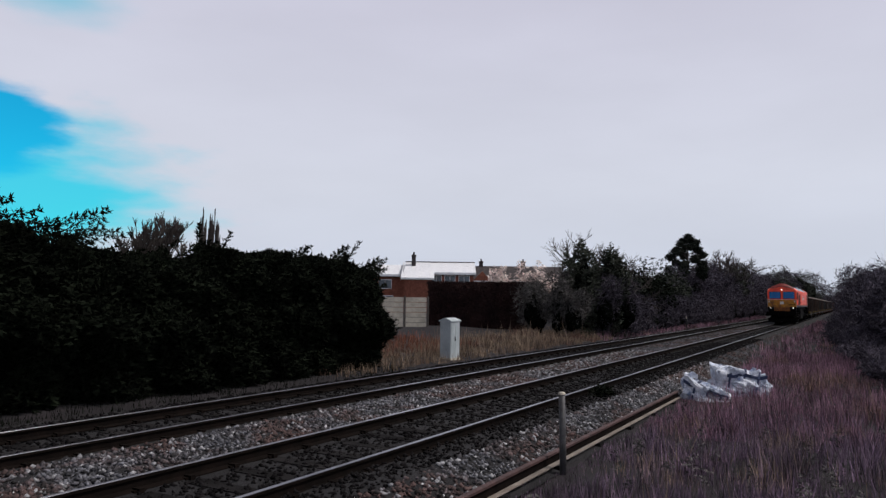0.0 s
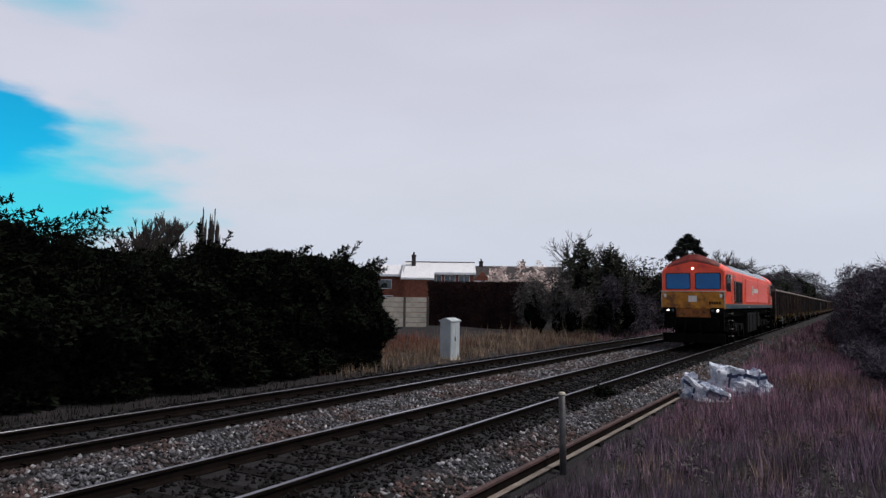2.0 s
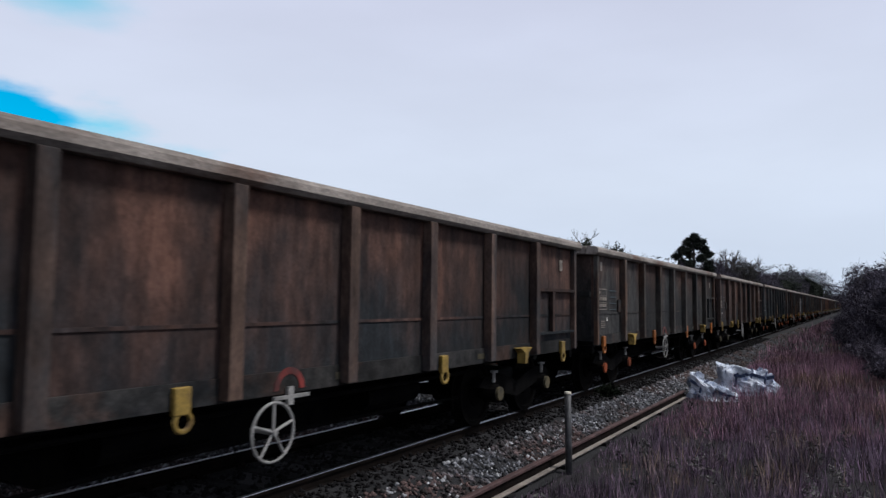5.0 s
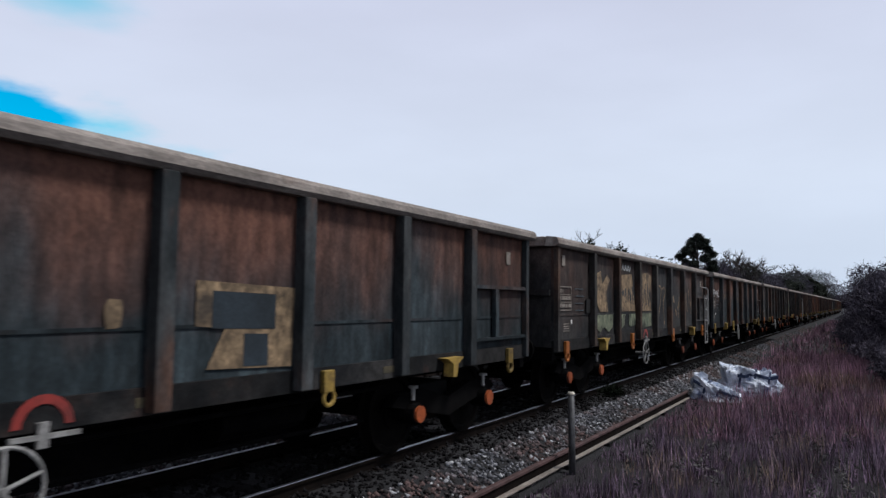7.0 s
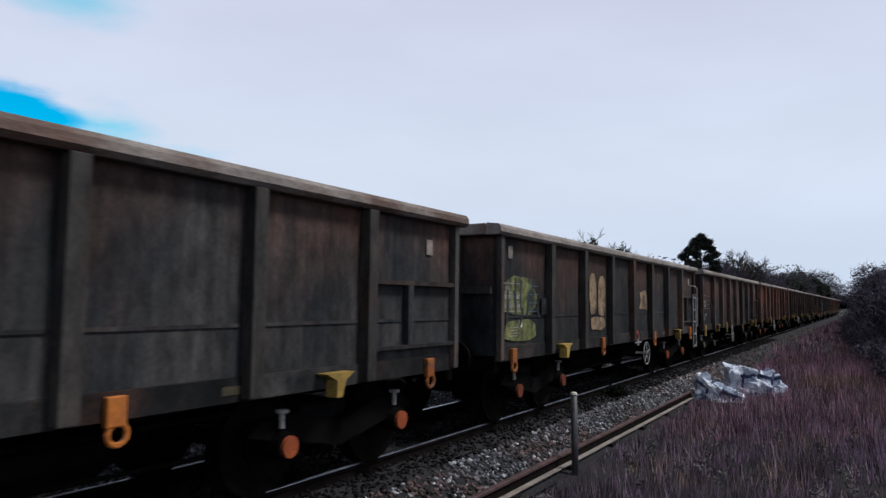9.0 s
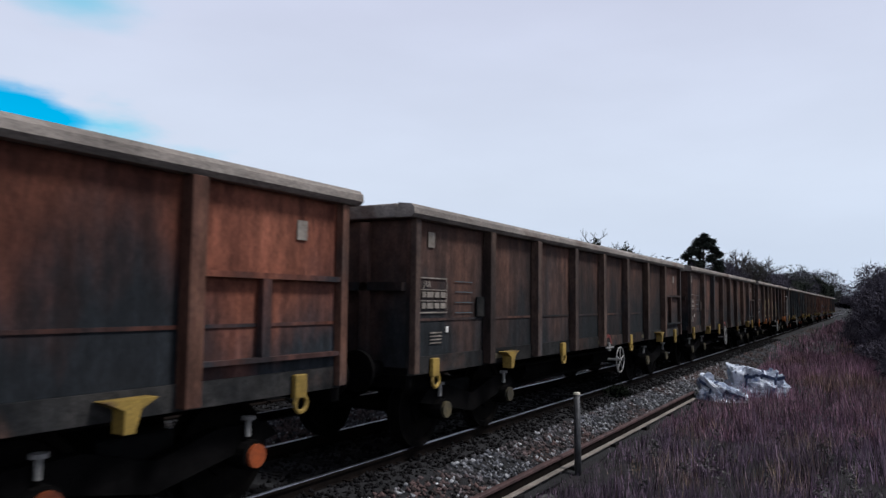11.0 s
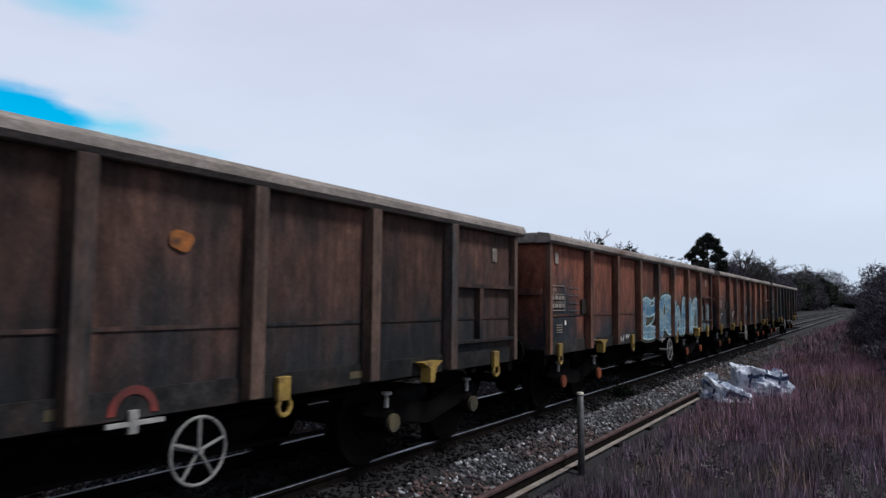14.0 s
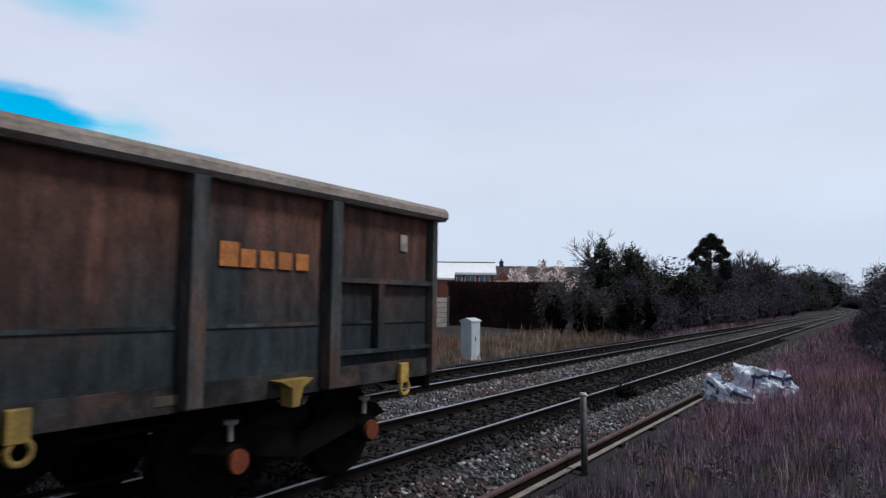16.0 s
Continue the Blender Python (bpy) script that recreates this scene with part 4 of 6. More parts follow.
    # thicket on the near side
    rows = ((27, 2.9, 2.6, 4, 2.4), (31, 2.5, 3.2, 4, 3.0), (35, 2.2, 3.6, 5, 3.5), (40, 2.1, 3.8, 6, 3.8), (46, 1.9, 4.0, 7, 4.0), (54, 1.8, 4.0, 9, 4.3), (64, 1.6, 4.2, 10, 4.7), (77, 1.5, 4.4, 13, 5.0),
            (94, 1.5, 5, 17, 5.4), (118, 1.7, 6, 22, 5.8), (150, 2.2, 7, 30, 6.4), (200, 3.2, 9, 45, 7.0), (38, 0.9, 2.0, 5, 1.7), (50, 0.5, 2.2, 7, 2.1), (66, 0.1, 2.4, 9, 2.4))
    for k, (y, x, w, dp, h) in enumerate(rows):
        leafy("thicket", "leafless dark brown thicket on the bank", "thicket", x, y, -0.3, w, dp, h, 160 + k, "brush", 3200, 0.13 + h * 0.02, group="thicket on the bank")
    for k, (y, x, w, h) in enumerate(((20.5, 1.5, 1.5, 0.62), (23, 1.2, 1.6, 0.75), (26, 1.0, 1.8, 0.9), (30, 0.8, 2.0, 1.0), (34.5, 0.5, 2.2, 1.1), (40, 0.2, 2.2, 1.2), (46, -0.1, 2.4, 1.3), (53, -0.4, 2.4, 1.4), (61, -0.6, 2.6, 1.6))):
        leafy("bramble", "low tangled dark bramble in dead grass", "bramble", x, y, -0.25, w, w * 1.8, h, 260 + k, "brush", 1100, 0.12, group="brambles on the bank")
    bare_tree("bare_tree", "bare sapling above the thicket", 1.9, 62, -0.2, 5.6, 181, 0.6, 0.2, 5, 0.28, 0.75)
    bare_tree("bare_tree", "bare sapling above the thicket", 2.8, 46, -0.2, 5.0, 182, 0.6, 0.2, 5, 0.28, 0.75)
    # trees on the bank beside and behind the viewer
    for k, (x, y, h) in enumerate(((8.5, 15, 7.5), (10.5, 21, 8.5), (8.0, 28, 8.0), (11, 35, 9.0), (8.5, 43, 8.0))):
        bare_tree("bare_tree", "bare tree on the near bank", x, y, -0.1, h, 300 + k, 0.5, 0.25, 4, 0.25, 0.72)
    for k, (x, y, w) in enumerate(((9, 12, 5), (10, 18, 6), (9.5, 25, 6), (9, 32, 6), (9.5, 40, 7), (9, -6, 7), (2, -11, 8), (-8, -14, 8))):
        leafy("thicket", "leafless dark brown thicket on the bank", "thicket", x, y, -0.2, w * 0.6, w, 2.6, 310 + k, "brush", 900, 0.22, group="thicket on the bank")
    # distant woods close the view
    for k, (x, y, w, dp, h) in enumerate(((-8, 520, 40, 20, 8.5), (-34, 450, 40, 30, 19.5), (27, 440, 50, 40, 12))):
        leafy("far_wood", "distant dark winter wood", "wood", x, y, -0.5, w, dp, h, 190 + k, "brush", 6000, 0.9)
    # poplars and bare trees behind the hedge
    for k, (r, a, h) in enumerate(((-51.6, 150, 20.6), (-51.2, 152, 19.6), (-49.6, 151, 20.8), (-49.2, 153, 19.8))):
        x, y = garden(r, a)
        bare_tree("poplar", "slender bare poplar beyond the hedge", x, y, 0, h * 1.12, 200 + k, 0.045, 1.6, 4, 0.12, 0.85)
    for k, (r, a, h) in enumerate(((-45.2, 110, 14.8), (-47.4, 112, 13.2), (-42.6, 108, 13.2))):
        x, y = garden(r, a)
        bare_tree("bare_tree", "spreading bare tree beyond the hedge", x, y, 0, h * 1.08, 210 + k, 0.32, 0.42, 5, 0.2, 0.85)
    build_fence()
    build_houses()
    bm = bmesh.new()
    box(bm, -0.05, -0.05, -0.1, 0.05, 0.05, 1.05, 0.01)
    p = thing("marker_post", "thin pale marker post beside the far track", "post", at=pose(-12.0, 62.2, -0.25))
    part("post", bm, M["galv"], p)
    part("marker_plate", boxes((-0.02, -0.12, 0.82, 0.02, 0.12, 1.04)), M["concrete"], p)


def build_cabinet():
    t = thing("relay_cabinet", "pale grey steel relay cabinet standing in straw grass", "cabinet", at=pose(-12.72, 22.66, -0.25))
    part("body", boxes((-0.22, -0.34, 0.05, 0.22, 0.34, 1.36), bevel=0.012), M["grey_paint"], t)
    part("plinth", boxes((-0.25, -0.37, -0.2, 0.25, 0.37, 0.05)), M["concrete"], t)
    bm = bmesh.new()
    bar(bm, [(-0.26, 1.36), (0.26, 1.36), (0.26, 1.40), (0.0, 1.50), (-0.26, 1.40)], -0.38, 0.38)
    part("roof", bm, M["grey_paint"], t)
    d = part("door", boxes((0.221, -0.31, 0.10, 0.236, -0.005, 1.32), bevel=0.004), M["grey_paint"], t)
    part("handle", boxes((0.237, -0.06, 0.66, 0.262, -0.035, 0.82)), M["black"], d)
    part("door", boxes((0.221, 0.005, 0.10, 0.236, 0.31, 1.32), bevel=0.004), M["grey_paint"], t)
    part("vent", boxes(*[(-0.14, -0.352, 1.05 + 0.04 * i, 0.14, -0.341, 1.07 + 0.04 * i) for i in range(5)]), M["grey_paint"], t)


def build_post():
    t = thing("boundary_post", "short weathered round post leaning in dead grass", "post", at=pose(-3.35, 9.07, -0.45, 1.2, -0.4, 0))
    bm = bmesh.new()
    tube(bm, (0, 0, -0.3), (0, 0, 1.075), 0.046, 14, 0.043)
    part("shaft", bm, M["galv"], t, smooth=True)
    bm = bmesh.new()
    tube(bm, (0, 0, 1.075), (0, 0, 1.10), 0.050, 14, 0.040)
    # cap in a pale colour for the light that catches the post's top
    part("cap", bm, M["concrete"], t, "pale cap coloured for light on the post top")


def build_old_rail():
    t = thing("disused_rail", "rusty disused rail lying beside the ballast", "rail", at=pose(-3.58, 0, -0.195))
    bm = bmesh.new()
    bar(bm, [(-0.036, -0.036), (0.036, -0.036), (0.036, -0.008), (0.028, 0.0), (-0.028, 0.0), (-0.036, -0.008)], 1.5, 17.4)
    part("rail_head", bm, M["old_rail"], t)
    # web near-black, foot pale: shadow and light put into the rail's colours
    part("rail_web", boxes((-0.010, 1.5, -0.147, 0.010, 17.4, -0.0362)), M["rail_rust"], t, "dark shaded web of the rail")
    bm = bmesh.new()
    bar(bm, [(-0.075, -0.162), (0.085, -0.162), (0.085, -0.150), (0.012, -0.1475), (-0.012, -0.1475), (-0.075, -0.150)], 1.5, 17.4)
    part("rail_foot", bm, M["coping"], t, "foot of the rail, pale for the light on it")
    block = boxes((-0.13, 0, -0.24, 0.13, 0.2, -0.162))
    block = done("timber_block", block, M["sleeper"])
    for i in range(9):
        part("timber_block", block, None, t).location = (0, 2.0 + i * 1.8, 0)


def bulk_bag(label, x, y, w, dp, h, turn, seed, slope=0.0):
    t = thing("bulk_bag", label, "bulk bag", "bulk bags", at=pose(x, y, -0.45, 0, 0, turn))
    bm = bmesh.new()
    bmesh.ops.create_cube(bm, size=1.0)
    bmesh.ops.subdivide_edges(bm, edges=bm.edges[:], cuts=17, use_grid_fill=True)
    for v in bm.verts:
        p = v.co.copy()
        sag = 1 + 0.24 * (0.5 - p.z) * (1 - abs(p.z) * 0.6)
        ridge = noise.noise(Vector((p.x * 2.6, p.y * 2.6, p.z * 3.4)) + Vector((seed, 0, 0)))
        fold = abs(noise.noise(Vector((p.x * 6.0, p.y * 6.0, p.z * 4.2)) + Vector((0, seed, 0))))
        k = 1 - 0.35 * max(0, (p.xy.length - 0.42))
        top = 0.16 * noise.noise(Vector((p.x * 2.2, p.y * 2.2, seed))) * (p.z > 0.2) + (0.16 * (0.3 - p.x) if p.z > 0.2 else 0)
        v.co = Vector((p.x * w * sag * k * (1 + 0.10 * ridge) , p.y * dp * sag * k * (1 + 0.10 * ridge), (p.z + 0.5) * h * (1 + top) - 0.05))
        v.co.z *= 1 - slope * (p.x + 0.35)
        crease = 1 - abs(noise.noise(Vector((p.x * 4.0, p.y * 4.0, p.z * 2.4)) + Vector((seed, seed, 0)))) * 4
        v.co += p.normalized() * (0.10 * ridge - 0.13 * fold + 0.045 * max(0, crease))
    body = part("bag", bm, M["bag"], t, "crumpled white woven plastic")
    rnd = random.Random(seed)
    for sx, sy in ((-0.42, -0.4), (0.42, -0.4), (-0.42, 0.4), (0.40, 0.42)):
        bm = bmesh.new()
        a = Vector((sx * w, sy * dp, h * 0.86 * (1 - slope * (sx + 0.35))))
        pts = [a + Vector((rnd.gauss(0, 0.05), rnd.gauss(0, 0.05), 0)) + Vector((-sx * 0.5 * s, -sy * 0.3 * s, 0.11 * math.sin(math.pi * s))) for s in (0, 0.25, 0.5, 0.75, 1.0)]
        loft(bm, [[p + Vector((0, -0.012, -0.05)), p + Vector((0, 0.012, -0.05)), p + Vector((0, 0.012, 0.05)), p + Vector((0, -0.012, 0.05))] for p in pts])
        part("lifting_loop", bm, M["bag"], t)
    for k in range(3):
        bm = bmesh.new()
        a = (-0.3 + 0.28 * k) * w
        fall = 1 - slope * (a / w + 0.5)
        pipe(bm, [(a, -dp * 0.50, h * 0.12 * fall), (a + 0.06, -dp * 0.50, h * 0.72 * fall), (a + 0.14, -dp * 0.30, h * 0.97 * fall), (a + 0.2, dp * 0.1, h * fall)], 0.028, 6)
        part("strap", bm, M["strap"], t, "dark blue strap")
    # band along the top edge; its dark blue also puts in the folds' shade
    bm = bmesh.new()
    pts = [((-0.48 + 0.16 * k) * w, -dp * (0.50 - 0.06 * (k % 2)), h * (0.80 + 0.07 * math.sin(k * 1.9 + seed)) * (1 - slope * (0.16 * k - 0.13))) for k in range(7)]
    loft(bm, [[(x, y - 0.03, z - 0.04), (x, y + 0.03, z - 0.04), (x, y + 0.03, z + 0.04), (x, y - 0.03, z + 0.04)] for x, y, z in pts])
    part("printed_band", bm, M["strap"], t, "dark blue band along shaded folds")


def build_clipped_hedge():
    x, y = garden(2.4, 44.5)
    t = thing("clipped_hedge", "tall clipped brown beech hedge", "hedge", at=pose(x, y, 0.15, 0, 0, GRID_TURN))
    r = np.random.default_rng(5)

    def place(n):
        p = np.stack([r.uniform(-3.3, 3.4, n), r.uniform(-0.75, 0.75, n), r.uniform(0.1, 2.86, n)], -1)
        k = r.integers(0, 3, n)
        p[k == 0, 1] = -0.75 + r.normal(size=(k == 0).sum()) * 0.06
        p[k == 1, 2] = 2.82 + r.normal(size=(k == 1).sum()) * 0.04
        return p
    v, f = sprays(9000, place, 0.13, flat=0.8)
    c = part("foliage", raw("foliage", v, f, M["beech"]), None, t)
    part("inner_shade", boxes((-3.25, -0.66, 0.0, 3.3, 0.66, 2.74), bevel=0.1), M["beech"], c)
    bm = bmesh.new()
    for i in range(16):
        tube(bm, (-3.1 + i * 0.41, 0, -0.3), (-3.1 + i * 0.41, 0, 0.5), 0.03, 6)
    part("stems", bm, M["bark"], t)


def build_fence():
    x, y = garden(-1.95, 41.6)
    t = thing("panel_fence", "weathered pale concrete panel fence", "fence", at=pose(x, y, 0.25, 0, 0, GRID_TURN))
    for i in range(-3, 1):
        x0 = -0.20 + i * 1.36
        for k in range(6):
            part("panel", boxes((x0, -0.03, 0.06 + k * 0.295, x0 + 1.22, 0.03, 0.06 + k * 0.295 + 0.270), bevel=0.008), M["concrete"], t)
        # post coloured dark in place of the dark gap between panels
        part("post", boxes((x0 + 1.25, -0.06, -0.3, x0 + 1.35, 0.06, 1.88), bevel=0.01), M["post_grey"], t)


def gable_roof(bm, x0, x1, y0, y1, eave, ridge, over=0.3, thick=0.12):
    """Two slopes with the ridge along x."""
    ym = (y0 + y1) / 2
    k = (ridge - eave) / (ym - y0)
    for a in (-1, 1):
        ye = (y0 - over) if a < 0 else (y1 + over)
        ze = eave - over * k
        loft(bm, [[(x, ye, ze), (x, ym, ridge), (x, ym, ridge + thick), (x, ye, ze + thick)] for x in (x0 - over, x1 + over)])


def window(parent, x, y, z, w, h):
    wd = part("window", boxes((x, y - 0.04, z, x + w, y + 0.02, z + 0.07), (x, y - 0.04, z + h - 0.07, x + w, y + 0.02, z + h), (x, y - 0.04, z + 0.07, x + 0.07, y + 0.02, z + h - 0.07),
                              (x + w - 0.07, y - 0.04, z + 0.07, x + w, y + 0.02, z + h - 0.07), (x + w / 2 - 0.03, y - 0.04, z + 0.07, x + w / 2 + 0.03, y + 0.02, z + h - 0.07)), M["white"], parent)
    for a, b in ((x + 0.07, x + w / 2 - 0.03), (x + w / 2 + 0.03, x + w - 0.07)):
        part("pane", boxes((a, y - 0.015, z + 0.07, b, y + 0.0, z + h - 0.07)), M["pane"], wd)


def chimney(parent, x, y, z0, z1, w=0.5):
    c = part("chimney", boxes((x - w / 2, y - w / 2, z0, x + w / 2, y + w / 2, z1), (x - w / 2 - 0.05, y - w / 2 - 0.05, z1 - 0.18, x + w / 2 + 0.05, y + w / 2 + 0.05, z1 - 0.06)), M["tile_dark"], parent)
    bm = bmesh.new()
    tube(bm, (x, y, z1), (x, y, z1 + 0.38), 0.12, 8, 0.10)
    part("chimney_pot", bm, M["tile_dark"], c)


def build_houses():
    x, y = garden(-2.2, 85)
    t = thing("house", "brick house with pale sunlit roof and white eaves", "house", "houses beyond the gardens", at=pose(x, y, 0, 0, 0, GRID_TURN))
    part("wall", boxes((-2.2, 0, 0, 5.9, 7, 5.30)), M["brick"], t)
    part("wall", boxes((-6.4, 1.0, 0, -2.25, 6, 5.0)), M["brick"], t)
    bm = bmesh.new(); gable_roof(bm, -2.2, 5.9, 0, 7, 5.32, 6.60)
    part("roof", bm, M["tile_sunlit"], t)
    bm = bmesh.new(); gable_roof(bm, -6.6, -2.6, 1.0, 6, 5.10, 6.25)
    part("roof", bm, M["tile_sunlit"], t)
    part("fascia", boxes((-2.5, -0.36, 5.02, 6.2, -0.31, 5.24), (-6.9, 0.62, 4.78, -2.55, 0.67, 5.0)), M["white"], t, "white painted eaves board")
    part("ridge_tiles", boxes((-2.5, 3.40, 6.70, 6.2, 3.60, 6.82)), M["tile_dark"], t, "dark ridge tiles")
    part("gutter", boxes((-2.5, -0.47, 4.96, 6.2, -0.37, 5.03), (-6.9, 0.50, 4.72, -2.75, 0.60, 4.79)), M["tile_dark"], t, "dark gutter")
    part("porch_wall", boxes((-2.3, -2.2, 0, 0.9, -0.02, 4.45)), M["brick"], t, "red brick front extension")
    bm = bmesh.new()
    loft(bm, [[(x, -2.5, 4.44), (x, -0.32, 5.24), (x, -0.32, 5.36), (x, -2.5, 4.56)] for x in (-2.6, 1.2)])
    part("roof", bm, M["tile_sunlit"], t)
    part("fascia", boxes((-2.6, -2.56, 4.36, 1.2, -2.51, 4.58)), M["white"], t, "white painted eaves board")
    bm = bmesh.new()
    loft(bm, [[(x, y, z) for y, z in ((-2.56, 4.30), (3.5, 6.50), (3.5, 6.74), (-2.56, 4.56))] for x in (-2.72, -2.62)])
    part("bargeboard", bm, M["white"], t, "white painted bargeboard")
    chimney(t, -1.4, 2.2, 5.6, 7.55)
    for wx in (0.75, 2.4, 4.1):
        window(t, wx, -0.02, 3.85, 1.35, 1.10)
    window(t, -5.6, 0.98, 3.3, 1.6, 1.15)
    window(t, -5.6, 0.98, 1.0, 1.8, 1.5)
    x, y = garden(10.8, 105)
    t = thing("house", "brick terrace house with dark tiled roof", "house", "houses beyond the gardens", at=pose(x, y, 0, 0, 0, GRID_TURN))
    part("wall", boxes((-5.9, 0, 0, 7.2, 8, 5.0)), M["brick"], t)
    bm = bmesh.new(); gable_roof(bm, -5.9, 7.2, 0, 8, 5.0, 7.25)
    part("roof", bm, M["tile_dark"], t)
    for cx in (-4.9, 1.6):
        chimney(t, cx, 4, 6.6, 8.1, 0.6)
    for wx in (-5.0, -2.6, 0.2, 3.0, 5.2):
        window(t, wx, -0.02, 3.5, 1.3, 1.05)
    bm = bmesh.new()
    loft(bm, [[(px, yy, pz) for px, pz in ((-6.4, 4.9), (-3.6, 4.9), (-5.0, 6.3))] for yy in (-1.4, 0.0)])
    box(bm, -6.3, -1.4, 0, -3.7, -0.02, 4.9)
    part("gable", bm, M["brick"], t)
    part("bargeboard", boxes((-6.45, -1.46, 4.78, -3.55, -1.41, 4.95)), M["white"], t)


# ------------------------------------------------------------------ the train
PITCH, SPEED, COUPLING0 = 14.303, 22.579, 97.073
WAGONS = 19


def wheelset(parent, y, radius, name="wheelset"):
    bm = bmesh.new()
    half = [(0.95, 0.075), (0.86, 0.075), (0.84, radius * 0.40), (0.80, radius * 0.42), (0.785, radius * 0.82), (0.82, radius * 0.86), (0.82, radius), (0.70, radius + 0.002), (0.69, radius + 0.03),
            (0.66, radius + 0.028), (0.66, radius * 0.86), (0.70, radius * 0.80), (0.69, radius * 0.4), (0.62, 0.085)]
    lathe(bm, [(-x, r) for x, r in half] + half[::-1])
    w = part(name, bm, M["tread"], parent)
    w.location = (0, y, radius)
    w["radius"] = radius
    return w


def profile_ring(y, w, eave, crown, low=1.87):
    """Cross-section of the locomotive body, from one sill over the roof to the other."""
    h = crown - eave
    half = [(w, low), (w, eave), (w * 0.955, eave + h * 0.16), (w * 0.83, eave + h * 0.37), (w * 0.60, eave + h * 0.62), (w * 0.30, eave + h * 0.87), (w * 0.13, eave + h * 0.98), (0.0, crown)]
    pts = half + [(-x, z) for x, z in half[-2::-1]]
    return [(x, y, z) for x, z in pts]


def rounded(points, times=2, closed=True):
    """Corner-cut outline."""
    for _ in range(times):
        out = []
        for i in range(len(points) if closed else len(points) - 1):
            (a, b), (c, d) = points[i], points[(i + 1) % len(points)]
            out += [(a * 0.75 + c * 0.25, b * 0.75 + d * 0.25), (a * 0.25 + c * 0.75, b * 0.25 + d * 0.75)]
        points = out if closed else [points[0], *out, points[-1]]
    return points


def build_loco():
    t = thing("locomotive", "red diesel freight locomotive with yellow warning front and grey roof", "locomotive", at=pose(TRACK_X, 0, 0))
    o = 10.70   # middle of the locomotive ahead of its rear coupling
    Y = lambda rel: rel + o
    # frame and body shell
    part("solebar", boxes((-1.30, Y(-20.68), 1.665, 1.30, Y(-0.66), 1.865), bevel=0.015), M["grey"], t, "blue-grey painted frame")
    part("stripe", boxes((1.301, Y(-18.25), 1.835, 1.309, Y(-3.25), 1.862)), M["steel"], t, "thin pale line")
    bm = bmesh.new()
    bar(bm, [(-1.29, 1.868), (1.29, 1.868), (1.29, 3.26), (1.24, 3.34), (-1.24, 3.34), (-1.29, 3.26)], Y(-18.28), Y(-3.18))
    part("body_side", bm, M["red"], t)
    bm = bmesh.new()
    loft(bm, [[(x, y, z) for x, z in ((1.245, 3.343), (1.13, 3.47), (0.93, 3.62), (0.55, 3.76), (0.0, 3.80), (-0.55, 3.76), (-0.93, 3.62), (-1.13, 3.47), (-1.245, 3.343))] for y in (Y(-18.26), Y(-3.2))])
    part("roof", bm, M["roof"], t)
    # cabs, one at each end
    for s in (-1, 1):
        front, back = s * 10.04, s * 7.62
        bm = bmesh.new()
        loft(bm, [profile_ring(front, 1.245, 3.22, 3.56), profile_ring(front - s * 0.06, 1.285, 3.25, 3.74), profile_ring(front - s * 0.24, 1.295, 3.27, 3.98), profile_ring(back, 1.295, 3.27, 3.90)])
        cab = part("cab", bm, M["red"], t)
        bm = bmesh.new()
        shell = lambda y, w, e, c: [(x, y, z + 0.012) for x, y, z in profile_ring(y, w, e, c)[4:-4]] + [(x, y, z - 0.03) for x, y, z in profile_ring(y, w, e, c)[4:-4]][::-1]
        loft(bm, [shell(front - s * 0.30, 1.30, 3.27, 3.975), shell(back + s * 0.02, 1.30, 3.27, 3.90)])
        part("cab_roof", bm, M["roof"], cab, "dusty blue-grey cab roof")
        bm = bmesh.new()
        rows = [[(x, y + s * 0.006, z + 0.008) for x, y, z in profile_ring(front - s * d, w, e, c)[3:-3]] for d, w, e, c in ((0.03, 1.265, 3.235, 3.65), (0.06, 1.285, 3.25, 3.74), (0.24, 1.295, 3.27, 3.98), (0.29, 1.295, 3.27, 3.978))]
        loft(bm, [r + [(x, y - s * 0.02, z - 0.03) for x, y, z in r][::-1] for r in rows])
        part("cab_brow", bm, M["soot"], cab, "soot-stained red brow over the windscreen")
        y0, y1 = sorted((front - s * 0.06, front + s * 0.10))
        bm = bmesh.new()
        box(bm, -1.285, y0, 1.64, 1.285, y1, 2.375, 0.035)
        part("nose_panel", bm, M["yellow"], cab, "grubby yellow warning panel")
        bm = bmesh.new()
        loft(bm, [[(x, front + s * dy, z) for x, z in ((-a, b), (a, b), (a * 1.02, c), (-a * 1.02, c))] for dy, a, b, c in ((-0.05, 0.72, 1.28, 1.638), (0.09, 0.66, 1.30, 1.638))])
        part("cowl", bm, M["cowl"], cab, "rust-stained yellow cowl")
        part("nose_ledge", boxes((-1.30, min(front, front + s * 0.13), 2.378, 1.30, max(front, front + s * 0.13), 2.402), bevel=0.006), M["mark"], cab)
        for sx in (-1, 1):
            a, b = sorted((sx * 0.13, sx * 1.08))
            def screen(g, d0, d1):
                q = rounded([(a - g, 2.50 - g), (a - g + 0.14, 2.50 - g), (b + g - 0.14, 2.50 - g), (b + g, 2.50 - g), (b + g, 2.64), (b + g, 3.0), (b + g, 3.13 + g), (b + g - 0.14, 3.13 + g), (a - g + 0.14, 3.13 + g), (a - g, 3.13 + g), (a - g, 3.0), (a - g, 2.64)], 2)
                bm = bmesh.new()
                loft(bm, [[(x, front + s * d, z) for x, z in q] for d in (d0, d1)])
                return bm
            fr = part("windscreen", screen(0.035, -0.03, 0.012), M["black"], cab)
